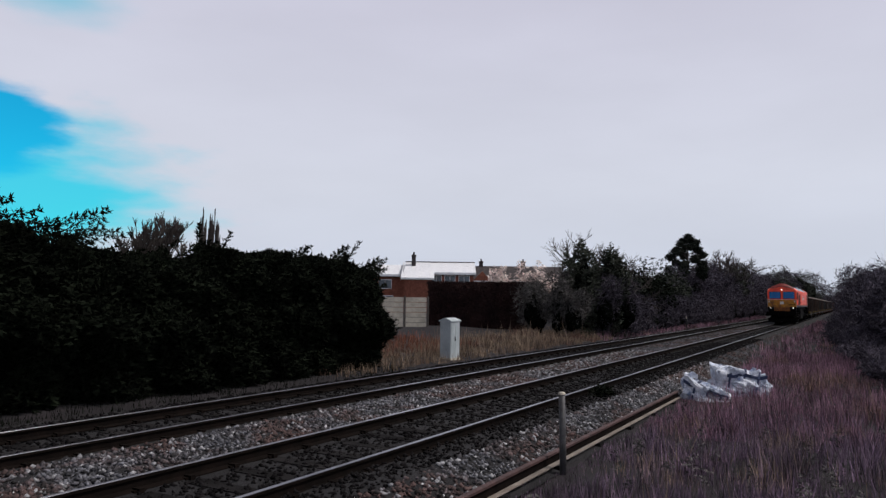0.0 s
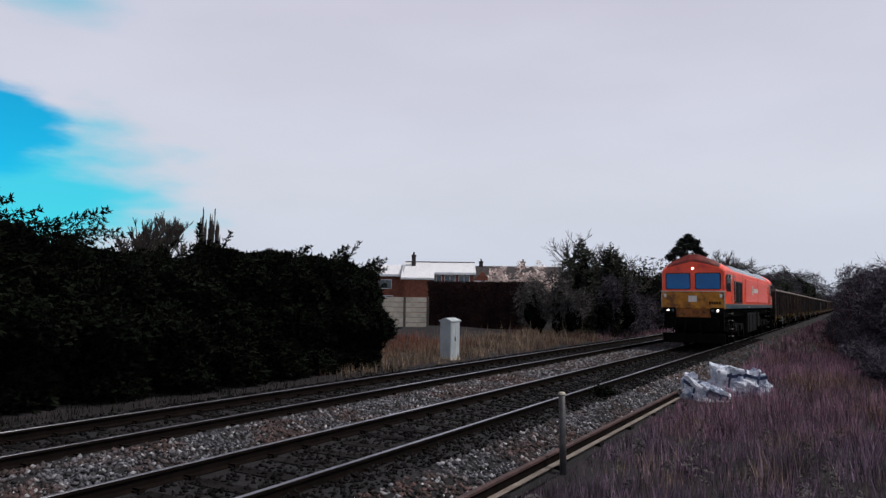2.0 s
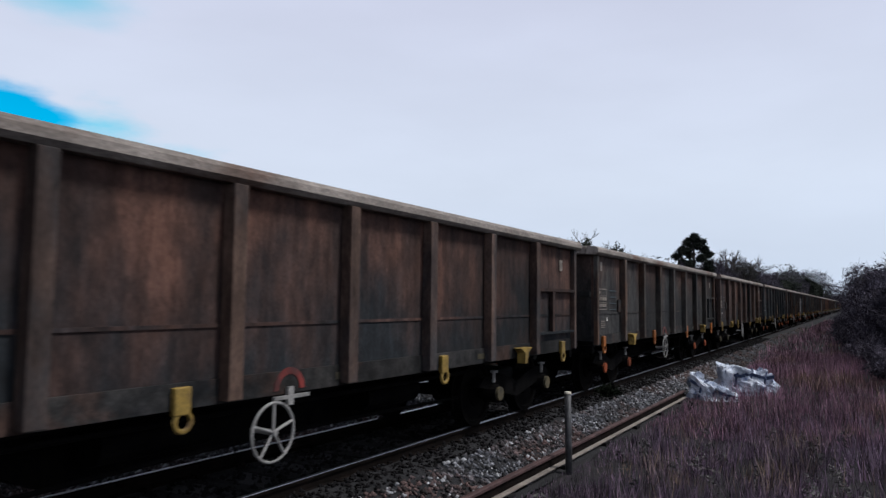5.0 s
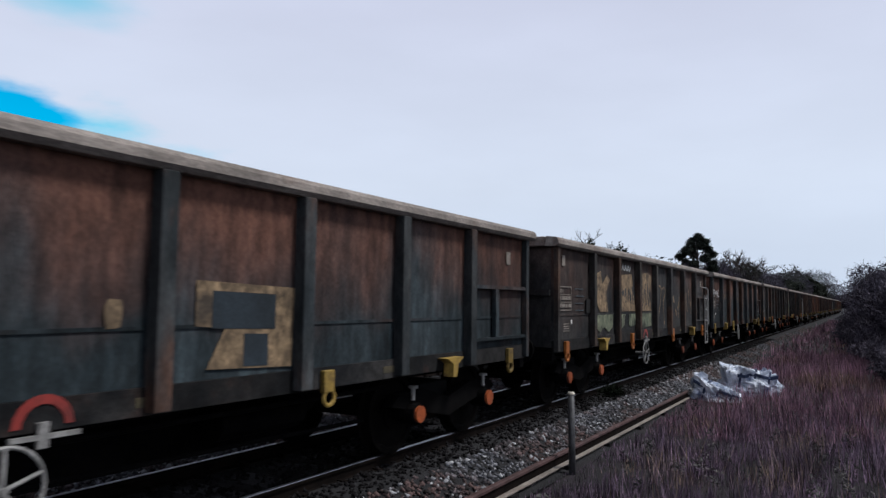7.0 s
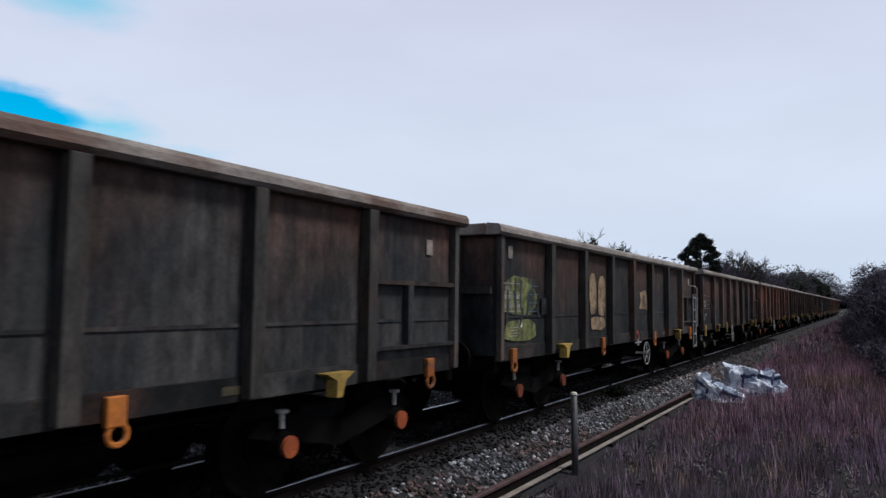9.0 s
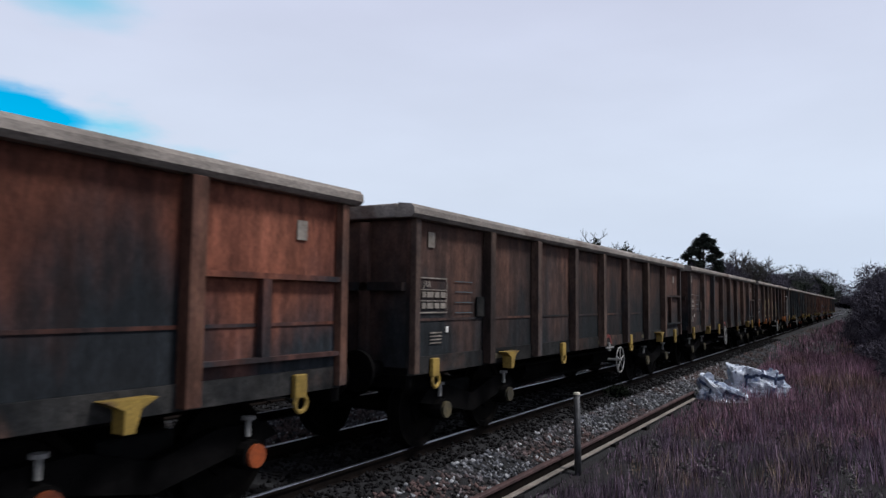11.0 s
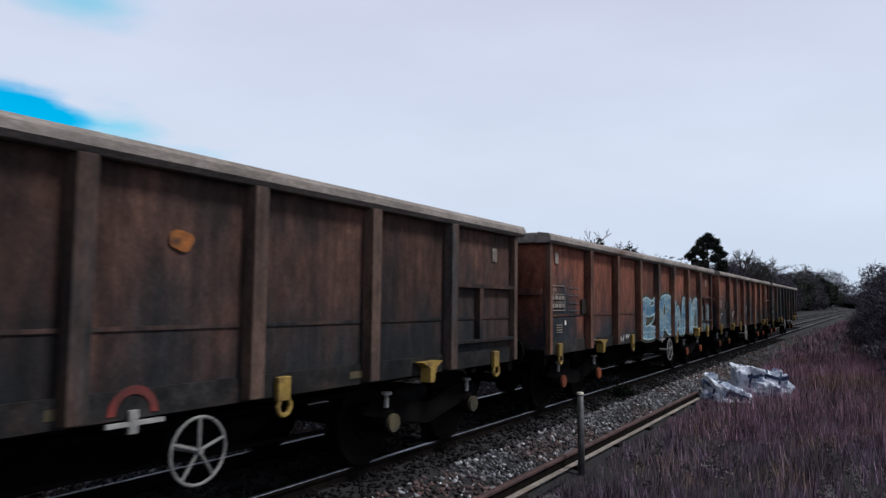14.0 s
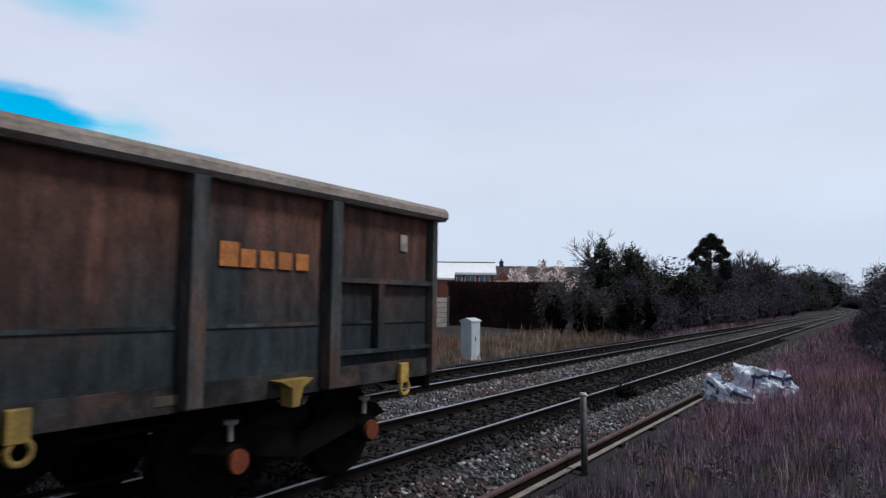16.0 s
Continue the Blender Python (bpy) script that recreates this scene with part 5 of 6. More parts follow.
            part("pane", screen(0.0, -0.02, 0.020), M["glass"], fr, "glass coloured blue for the sky it reflects")
            a, b = sorted((sx * 0.70, sx * 1.24))
            lb = part("lamp_housing", boxes((a, min(front, front + s * 0.14), 1.44, b, max(front, front + s * 0.14), 1.70), bevel=0.02), M["black"], cab)
            bm = bmesh.new()
            tube(bm, (sx * 1.0, front + s * 0.13, 1.585), (sx * 1.0, front + s * 0.17, 1.585), 0.046, 16)
            part("headlamp", bm, M["lamp"] if s < 0 else M["pane"], lb, "lit headlamp" if s < 0 else "")
            bm = bmesh.new()
            tube(bm, (sx * 0.80, front + s * 0.13, 1.585), (sx * 0.80, front + s * 0.16, 1.585), 0.055, 14)
            part("marker_lamp", bm, M["pane"], lb)
            bm = bmesh.new()
            pipe(bm, [(sx * 0.98, front + s * 0.13, 2.36), (sx * 1.25, front + s * 0.145, 2.35), (sx * 1.265, front + s * 0.145, 2.28), (sx * 1.265, front + s * 0.145, 1.76), (sx * 1.265, front + s * 0.10, 1.72)], 0.016)
            part("nose_handrail", bm, M["steel"], cab)
            # brackets on the nose
            part("lamp_bracket", boxes((sx * 1.13 - 0.05, min(front, front + s * 0.13), 2.13, sx * 1.13 + 0.05, max(front, front + s * 0.13), 2.28), bevel=0.01), M["mark"], cab)
            # cab side windows, one pane sliding
            yw = [front - s * 0.38, front - s * 1.42]
            a, b = min(yw), max(yw)
            xf = sx * 1.30
            fr = part("side_window", boxes((min(xf, xf + sx * 0.012), a - 0.03, 2.40, max(xf, xf + sx * 0.012), b + 0.03, 3.11), bevel=0.004), M["black"], cab)
            part("window_rail", boxes((min(xf, xf + sx * 0.03), a - 0.05, 3.112, max(xf, xf + sx * 0.03), b + 0.05, 3.135)), M["steel"], fr)
            m = (a + b) / 2
            for p, q in ((a, m - 0.03), (m + 0.03, b)):
                part("pane", boxes((min(xf + sx * 0.008, xf + sx * 0.018), p, 2.44, max(xf + sx * 0.008, xf + sx * 0.018), q, 3.07)), M["side_glass"], fr)
            part("quarter_light", boxes((min(xf, xf + sx * 0.01), min(front - s * 0.10, front - s * 0.24), 2.45, max(xf, xf + sx * 0.01), max(front - s * 0.10, front - s * 0.24), 3.06), bevel=0.003), M["side_glass"], cab)
            # cab door between two long handrails
            yd = sorted((back - s * 0.02, back + s * 0.62))
            door = part("cab_door", boxes((min(xf - sx * 0.03, xf + sx * 0.004), yd[0] + 0.06, 1.90, max(xf - sx * 0.03, xf + sx * 0.004), yd[1] - 0.06, 3.16), bevel=0.006), M["red"], cab)
            part("door_handle", boxes((min(xf, xf + sx * 0.03), (yd[0] + yd[1]) / 2 + 0.05, 2.45, max(xf, xf + sx * 0.03), (yd[0] + yd[1]) / 2 + 0.20, 2.58)), M["soot"], door)
            # recess drawn as a flat plate, its shade put in as dark red
            part("kick_recess", boxes((min(xf, xf + sx * 0.008), (yd[0] + yd[1]) / 2 + 0.02, 2.03, max(xf, xf + sx * 0.008), (yd[0] + yd[1]) / 2 + 0.22, 2.15)), M["soot"], door)
            for yy in yd:
                bm = bmesh.new()
                pipe(bm, [(xf, yy, 3.10), (xf + sx * 0.06, yy, 3.06), (xf + sx * 0.06, yy, 2.02), (xf, yy, 1.98)], 0.016)
                part("handrail", bm, M["steel"], cab)
                part("door_pillar", boxes((min(xf, xf + sx * 0.003), yy - 0.04 + 0.06, 1.9, max(xf, xf + sx * 0.003), yy + 0.055, 3.2)), M["soot"], cab)
            part("warning_plate", boxes((min(xf, xf + sx * 0.005), yd[0] - 0.20 if s > 0 else yd[0] - 0.22, 2.93, max(xf, xf + sx * 0.005), yd[0] - 0.08 if s > 0 else yd[0] - 0.10, 3.10)), M["mark"], cab)
            part("notice", boxes((min(xf, xf + sx * 0.005), yd[0] + 0.2, 1.96, max(xf, xf + sx * 0.005), yd[0] + 0.37, 2.03)), M["mark"], cab)
            # number as plain bars
            for k in range(5 if s > 0 else 0):
                yy = (front - s * 0.62 - 0.28 + k * 0.115)
                part("number_bar", boxes((min(xf, xf + sx * 0.004), yy, 2.05, max(xf, xf + sx * 0.004), yy + 0.08, 2.17)), M["mark"], cab)
            if s < 0:
                for k in range(4):
                    part("crest_bar", boxes((min(xf, xf + sx * 0.004), front + 1.45, 2.02 + k * 0.05, max(xf, xf + sx * 0.004), front + 1.72, 2.045 + k * 0.05)), M["tag_orange"], cab)
            # steps below the door
            for k, z in enumerate((1.46, 1.15, 0.78, 0.47)):
                part("step", boxes((sx * 1.10 if sx > 0 else -1.30, yd[0] + 0.10, z - 0.012, 1.28 if sx > 0 else -1.10, yd[0] + 0.50, z + 0.006)), M["steel"], cab)
            for yy in (yd[0] + 0.08, yd[0] + 0.52):
                part("step_hanger", boxes((sx * 1.22 - 0.02, yy - 0.012, 0.45, sx * 1.22 + 0.02, yy + 0.012, 1.67)), M["under"], cab)
            # buffers
            bm = bmesh.new()
            tube(bm, (sx * 0.87, front - s * 0.1, 1.06), (sx * 0.87, front + s * 0.42, 1.06), 0.11, 14)
            tube(bm, (sx * 0.87, front + s * 0.42, 1.06), (sx * 0.87, front + s * 0.47, 1.06), 0.24, 20)
            part("buffer", bm, M["under"], t)
        part("nose_badge", boxes((-0.17, min(front, front + s * 0.112), 1.94, 0.17, max(front, front + s * 0.112), 2.20), bevel=0.004), M["mark"], cab, "pale plate on the nose")
        for k in range(5):
            part("number_bar", boxes((0.66 + k * 0.095, min(front, front + s * 0.106), 1.84, 0.73 + k * 0.095, max(front, front + s * 0.106), 1.96)), M["black"], cab)
        bm = bmesh.new()
        tube(bm, (0, front - s * 0.1, 3.345), (0, front + s * 0.05, 3.345), 0.048, 14)
        part("top_lamp", bm, M["lamp"] if s < 0 else M["pane"], cab)
        part("headstock", boxes((-1.2, min(front - s * 0.25, front - s * 0.02), 0.85, 1.2, max(front - s * 0.25, front - s * 0.02), 1.66)), M["under"], t)
        bm = bmesh.new()
        pipe(bm, [(0.3, front, 1.2), (0.3, front + s * 0.15, 0.9), (0.32, front + s * 0.12, 0.6)], 0.03)
        pipe(bm, [(-0.3, front, 1.2), (-0.3, front + s * 0.15, 0.9), (-0.32, front + s * 0.12, 0.6)], 0.03)
        part("brake_hose", bm, M["black"], t)
        part("plough", boxes((-1.25, min(front - s * 0.1, front + s * 0.05), 0.22, 1.25, max(front - s * 0.1, front + s * 0.05), 0.62), bevel=0.02), M["under"], t)
    # open side bay, joints, louvres
    for sx in (-1, 1):
        xf = sx * 1.29
        def plate(y0, z0, y1, z1, dx=0.006, b=0.0):
            return boxes((min(xf, xf + sx * dx), y0, z0, max(xf, xf + sx * dx), y1, z1), bevel=b)
        bay = part("intake", plate(Y(-18.12), 1.93, Y(-15.52), 2.86, 0.012), M["black"], t, "black mesh intake")
        part("intake_frame", boxes((min(xf, xf + sx * 0.03), Y(-18.16), 2.86, max(xf, xf + sx * 0.03), Y(-15.49), 2.90), (min(xf, xf + sx * 0.03), Y(-18.16), 1.91, max(xf, xf + sx * 0.03), Y(-15.49), 1.94),
                                    (min(xf, xf + sx * 0.03), Y(-16.84), 1.94, max(xf, xf + sx * 0.03), Y(-16.79), 2.86)), M["grey"], bay)
        for rel in (-15.36, -8.96, -3.22, -18.24):
            # joint strip: the groove's shade put in as dark red
            part("joint", plate(Y(rel) - 0.025, 1.90, Y(rel) + 0.025, 3.33, 0.004), M["soot"], t)
        part("panel_seam", plate(Y(-14.75), 1.93, Y(-14.74), 3.10, 0.004), M["black"], t)
        bm = bmesh.new()
        x1 = xf + sx * 0.035
        loft(bm, [[(xf, y, 0.0), (x1, y, 0.006), (xf, y, 0.058)] for y in (Y(-14.25), Y(-9.06))])
        long_slat = done("louvre", bm, M["red"])
        bm = bmesh.new()
        loft(bm, [[(xf, y, 0.0), (x1, y, 0.006), (xf, y, 0.058)] for y in (Y(-8.86), Y(-3.75))])
        short_slat = done("louvre", bm, M["red"])
        for k in range(17):
            for me in (long_slat, short_slat):
                s = part("louvre", me, None, t)
                s.location = (0, 0, 1.98 + k * 0.068)
        # maker's square and lettering as plain shapes
        xa, xb = sorted((xf + sx * 0.030, xf + sx * 0.040))
        y0, y1 = Y(-11.92), Y(-11.28)
        badge = boxes((xa, y0, 2.37, xb, y1, 2.42), (xa, y0, 2.76, xb, y1, 2.81), (xa, y0, 2.42, xb, y0 + 0.06, 2.76), (xa, y1 - 0.06, 2.42, xb, y1, 2.76),
                      (xa, y0 + 0.12, 2.47, xb, y0 + 0.28, 2.71), (xa, y1 - 0.28, 2.47, xb, y1 - 0.12, 2.71))
        part("square_badge", badge, M["mark"], t, "pale outlined square")
        bm = bmesh.new()
        for k, wide in enumerate((0.18, 0.19, 0.19, 0.17, 0.19, 0.19, 0.17, 0.19)):
            yy = Y(-11.09) + k * 0.247
            box(bm, xa, yy, 2.475, xb, yy + wide, 2.70, 0.004)
        part("lettering_bars", bm, M["mark"], t, "pale block lettering")
        part("sill_plate", boxes((min(xf, xf + sx * 0.02), Y(-13.05), 1.70, max(xf, xf + sx * 0.02), Y(-12.75), 1.76)), M["mark"], t)
    # roof gear
    for y0, y1, w, h in ((-13.2, -11.4, 0.35, 3.818), (-8.6, -6.4, 0.6, 3.865), (-6.2, -4.4, 0.6, 3.845)):
        part("roof_box", boxes((-w, Y(y0), 3.70, w, Y(y1), h), bevel=0.03), M["under"] if y0 > -7 or w < 0.5 else M["roof"], t)
    part("exhaust", boxes((-0.3, Y(-9.9), 3.74, 0.3, Y(-9.2), 3.85), bevel=0.02), M["black"], t)
    # fuel tank and bogies
    part("fuel_tank", boxes((-1.18, Y(-12.6), 0.42, 1.18, Y(-8.6), 1.42), bevel=0.08), M["tank"], t)
    part("battery_box", boxes((-1.22, Y(-8.5), 0.62, 1.22, Y(-7.7), 1.42), bevel=0.03), M["tank"], t)
    part("underframe", boxes((-1.0, Y(-20.2), 1.30, 1.0, Y(-1.0), 1.66)), M["black"], t)
    # pipes, ledges and straps below the frame
    for sx in (-1, 1):
        bm = bmesh.new()
        pipe(bm, [(sx * 1.10, Y(-14.2), 1.52), (sx * 1.10, Y(-7.2), 1.52), (sx * 1.10, Y(-7.0), 1.40)], 0.025)
        part("air_pipe", bm, M["tank"], t)
        a, b = sorted((sx * 1.12, sx * 1.27))
        for rel in (-12.72, -12.12, -10.3, -9.8):
            part("foot_ledge", boxes((a, Y(rel), 1.455, b, Y(rel) + 0.44, 1.475), bevel=0.004), M["tank"], t)
        a, b = sorted((sx * 1.181, sx * 1.196))
        for rel in (-12.1, -10.6, -9.1):
            part("tank_strap", boxes((a, Y(rel), 0.50, b, Y(rel) + 0.07, 1.34)), M["under"], t)
        bm = bmesh.new()
        tube(bm, (sx * 1.0, Y(-7.5), 1.12), (sx * 1.0, Y(-6.95), 1.12), 0.18, 16)
        part("air_tank", bm, M["tank"], t, smooth=True)
    for yc in (Y(-16.6), Y(-4.7)):
        bg = part("bogie", boxes((-0.9, yc - 2.2, 0.62, 0.9, yc + 2.2, 0.85), bevel=0.03), M["black"], t)
        for sx in (-1, 1):
            a, b = sorted((sx * 0.98, sx * 1.16))
            bm = bmesh.new()
            slab(bm, [(yc - 2.5, 0.68), (yc - 2.3, 0.95), (yc - 0.9, 0.98), (yc, 0.88), (yc + 0.9, 0.98), (yc + 2.3, 0.95), (yc + 2.5, 0.68), (yc + 1.2, 0.60), (yc - 1.2, 0.60)], a, b)
            part("side_frame", bm, M["under"], bg)
            for k in (-1, 0, 1):
                bm = bmesh.new()
                tube(bm, (sx * 0.95, yc + k * 1.85, 0.53), (sx * 1.22, yc + k * 1.85, 0.53), 0.16, 14)
                part("axle_box", bm, M["under"], bg)
                for d in (-0.24, 0.24):
                    bm = bmesh.new()
                    for q in range(5):
                        tube(bm, (sx * 1.07, yc + k * 1.85 + d, 0.60 + q * 0.066), (sx * 1.07, yc + k * 1.85 + d, 0.632 + q * 0.066), 0.085, 12)
                    part("coil_spring", bm, M["tank"], bg)
            for k in (-0.93, 0.93):
                part("brake_cylinder", boxes((min(sx * 1.165, sx * 1.26), yc + k - 0.16, 0.66, max(sx * 1.165, sx * 1.26), yc + k + 0.16, 0.90), bevel=0.03), M["tank"], bg)
        for k in (-1, 0, 1):
            wheelset(bg, yc + k * 1.85, 0.53)
    return t


RIBS = (2.44, 4.02, 5.62, 7.15, 8.68, 10.28, 11.86)
B0, B1 = 0.60, 13.70


def lettering(words, size, y, z, x):
    """Flat letters on a side that faces +x, reading along +y."""
    cu = bpy.data.curves.new("letters", "FONT")
    cu.body, cu.size, cu.extrude = words, size, 0.001
    ob = bpy.data.objects.new("letters", cu)
    me = bpy.data.meshes.new_from_object(ob)
    bpy.data.objects.remove(ob)
    me.transform(Matrix(((0, 0, 1, x), (1, 0, 0, y), (0, 1, 0, z), (0, 0, 0, 1))))
    me.materials.clear()
    me.materials.append(M["plate"])
    return me


def build_wagon(style):
    """One box wagon, its front coupling at the origin."""
    words = ("rust-brown", "slate-grey and rust", "red-rust", "olive and rust")[style]
    t = thing("box_wagon", f"{words} high-sided steel box wagon with ribbed sides", "wagon", "wagons of the train", at=pose(TRACK_X, 0, 0))
    paint = SIDE[style]
    edges = (B0, *RIBS, B1)
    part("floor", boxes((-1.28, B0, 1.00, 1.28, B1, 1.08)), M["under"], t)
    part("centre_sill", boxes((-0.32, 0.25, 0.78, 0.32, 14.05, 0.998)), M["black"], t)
    # girder assumed, added to hide the ballast beyond the wagon
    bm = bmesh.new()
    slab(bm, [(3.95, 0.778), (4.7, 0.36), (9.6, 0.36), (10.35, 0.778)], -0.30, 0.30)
    part("belly_girder", bm, M["under"], t, "deep near-black girder between the bogies")
    for y in (4.9, 8.3):
        for x in (-0.62, 0.62):
            bm = bmesh.new()
            tube(bm, (x, y, 0.70), (x, y + 1.1, 0.70), 0.17, 14)
            part("air_reservoir", bm, M["under"], t)
    bm = bmesh.new()
    pipe(bm, [(1.05, 3.9, 0.86), (1.05, 10.4, 0.86)], 0.022)
    part("brake_pipe", bm, M["under"], t)
    bm = bmesh.new()
    pipe(bm, [(0.9, 4.0, 0.50), (0.9, 6.4, 0.56), (0.9, 10.2, 0.50)], 0.020)
    part("brake_rod", bm, M["under"], t)
    for sx in (-1, 1):
        for k, (a, b) in enumerate(zip(edges, edges[1:])):
            x0, x1 = sorted((sx * 1.255, sx * 1.30))
            m = (a + b) / 2
            p0, p1 = sorted((sx * 1.3002, sx * 1.312))
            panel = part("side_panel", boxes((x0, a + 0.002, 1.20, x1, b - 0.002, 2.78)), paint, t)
            part("plate_seam", boxes((p0, a + 0.08, 1.605, p1, b - 0.08, 1.635)), paint, panel)
            x0, x1 = sorted((sx * 1.255, sx * 1.318))
            part("sill_panel", boxes((x0, a + 0.002, 0.995, x1, b - 0.002, 1.198), bevel=0.004), M["sill"], t)
        for y in (B0 + 0.05, *RIBS, B1 - 0.05):
            wide = 0.075 if B0 + 0.1 < y < B1 - 0.1 else 0.05
            x0, x1 = sorted((sx * 1.302, sx * (1.425 if wide > 0.06 else 1.385)))
            part("rib", boxes((x0, y - wide, 1.02, x1, y + wide, 2.772), bevel=0.008), RIB[style], t)
        bm = bmesh.new()
        prof = [(1.20, 2.775), (1.40, 2.775), (1.445, 2.815), (1.44, 2.88), (1.40, 2.925), (1.22, 2.945)]
        bar(bm, [(sx * x, z) for x, z in prof], B0 - 0.14, B1 + 0.14)
        part("top_coping", bm, M["coping"], t, "thick dusty steel coping")
        # end bay at the rear with a ledge and a short post
        x0, x1 = sorted((sx * 1.314, sx * 1.378))
        part("ledge", boxes((x0, RIBS[-1] + 0.08, 2.01, x1, B1 - 0.11, 2.06)), paint, t)
        part("ledge", boxes((x0, RIBS[-1] + 0.08, 1.31, x1, B1 - 0.11, 1.35)), paint, t)
        part("short_post", boxes((x0, 12.58, 1.352, x1, 12.68, 2.008)), paint, t)
        # hooks, step brackets
        xa, xb = sorted((sx * 1.32, sx * 1.375))
        for y in (1.08, 5.15, 9.05, 13.08):
            bm = boxes((xa, y - 0.075, 0.96, xb, y + 0.075, 1.17), bevel=0.01)
            hoop(bm, (sx * 1.35, y + 0.02, 0.91), 0.075, 0.022, 14, 6)
            part("lashing_hook", bm, M["hook_orange" if style == 3 else "hook"], t, "chipped orange hook" if style == 3 else "chipped yellow hook")
        for y in (3.02, 11.36):
            bm = bmesh.new()
            loft(bm, [[(sx * xx, y + dy, z) for dy, z in ((-0.24, 1.15), (0.17, 1.15), (0.04, 1.08), (-0.01, 0.92), (-0.09, 0.92), (-0.09, 1.08))] for xx in (1.325, 1.46)])
            part("step_bracket", bm, M["hook"], t, "yellow step bracket")
        # handwheel and lever
        hw = bmesh.new()
        c = Vector((sx * 1.40, 6.08, 0.70))
        hoop(hw, c, 0.25, 0.013, 28, 8)
        for k in range(5):
            a = 2 * math.pi * k / 5 + 0.3
            tube(hw, c, c + Vector((0, math.cos(a), math.sin(a))) * 0.24, 0.013, 6)
        tube(hw, c - Vector((sx * 0.25, 0, 0)), c + Vector((sx * 0.03, 0, 0)), 0.025, 8)
        part("handwheel", hw, M["wheel_white"], t, "white five-spoked handwheel")
        l0, l1 = sorted((sx * 1.33, sx * 1.36))
        part("brake_lever", boxes((l0, 6.13, 0.955, l1, 6.58, 0.985), (l0, 6.30, 0.90, l1, 6.37, 1.06)), M["wheel_white"], t)
        bm = bmesh.new()
        x0, x1 = sorted((sx * 1.3195, sx * 1.326))
        loft(bm, [[(x, 6.35 + math.cos(a) * r, 1.03 + math.sin(a) * r) for x, r in ((x0, 0.20), (x1, 0.20), (x1, 0.14), (x0, 0.14))] for a in (math.pi * k / 9 for k in range(10))])
        part("brake_dial", bm, M["soot"], t, "faded dark red arc")
        # data plates as bars
        x0, x1 = sorted((sx * 1.3125, sx * 1.317))
        bm = boxes((x0, 0.79, 2.10, x1, 1.40, 2.115), (x0, 0.79, 1.695, x1, 1.40, 1.71), (x0, 0.79, 1.712, x1, 0.80, 2.098), (x0, 1.39, 1.712, x1, 1.40, 2.098),
                   (x0, 0.81, 1.965, x1, 1.38, 1.975), (x0, 0.81, 1.835, x1, 1.38, 1.845))
        for z in (1.75, 1.88):
            yy = 0.84
            for w in (0.08, 0.14, 0.10, 0.12):
                box(bm, x0, yy, z, x1, yy + w, z + 0.065)
                yy += w + 0.03
        part("data_plate", bm, M["plate"], t, "dull pale data panel")
        if sx > 0:
            part("class_code", lettering("JRA", 0.105, 0.86, 2.00, x1 + 0.002), M["plate"], t, "pale stencilled letters JRA")
        for z in (1.335, 1.375, 1.415, 1.455):
            part("notice_line", boxes((x0, 1.02, z, x1, 1.28, z + 0.016)), M["plate"], t)
        part("class_plate", boxes((x0, 0.96, 2.47, x1, 1.10, 2.65)), M["plate"], t)
        part("class_plate", boxes((x0, 13.04, 2.38, x1, 13.17, 2.56)), M["plate"], t)
        part("label_box", boxes((x0, 2.14, 1.64, x1 + 0.02, 2.38, 1.90), bevel=0.006), M["sill"], t)
        part("square_mark", boxes((x0, 1.38, 1.46, x1, 1.44, 1.53)), M["mark"], t)
        for z in (1.69, 1.82, 1.95, 2.08):
            part("faint_line", boxes((x0, 1.60, z, x1, 2.05, z + 0.01)), M["grey"], t)
        x0, x1 = sorted((sx * 1.3195, sx * 1.3235))
        for yy in (2.70, 7.0, 10.0):
            part("sill_notice", boxes((x0, yy, 1.06, x1, yy + 0.26, 1.13)), M["dull_cap"], t)
        for yb, s in ((0.25, -1), (14.05, 1)):
            bm = bmesh.new()
            tube(bm, (sx * 0.87, B0 if s < 0 else B1, 1.06), (sx * 0.87, yb, 1.06), 0.10, 12)
            tube(bm, (sx * 0.87, yb, 1.06), (sx * 0.87, yb + s * 0.05, 1.06), 0.23, 18)
            part("buffer", bm, M["under"], t)
    for ye, s in ((B0, -1), (B1, 1)):
        y0, y1 = sorted((ye, ye - s * 0.045))
        end = part("end_wall", boxes((-1.252, y0, 1.082, 1.252, y1, 2.78)), paint, t)
        y0, y1 = sorted((ye + s * 0.002, ye + s * 0.08))
        for x in (-0.7, 0.0, 0.7):
            part("end_rib", boxes((x - 0.06, y0, 1.0, x + 0.06, y1, 2.75), bevel=0.008), paint, end)
        part("end_beam", boxes((-1.25, y0, 1.95, 1.25, y1 - s * 0.01, 2.05)), paint, end)
        y0, y1 = sorted((ye - s * 0.10, ye + s * 0.138))
        part("end_coping", boxes((-1.198, y0, 2.777, 1.198, y1, 2.94), bevel=0.02), M["coping"], end)
        y0, y1 = sorted((ye - s * 0.1, ye + s * 0.02))
        part("headstock", boxes((-1.28, y0, 0.86, 1.28, y1, 0.998)), M["under"], t)
        bm = bmesh.new()
        pipe(bm, [(0.25, ye, 1.0), (0.25, ye + s * 0.25, 0.85), (0.25, ye + s * 0.5, 0.7)], 0.03)
        tube(bm, (0, ye, 1.02), (0, ye + s * 0.6, 1.02), 0.05, 8)
        part("coupling", bm, M["black"], t)
    for yc in (2.50, 11.82):
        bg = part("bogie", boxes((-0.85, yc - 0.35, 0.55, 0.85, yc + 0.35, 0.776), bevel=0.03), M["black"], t)
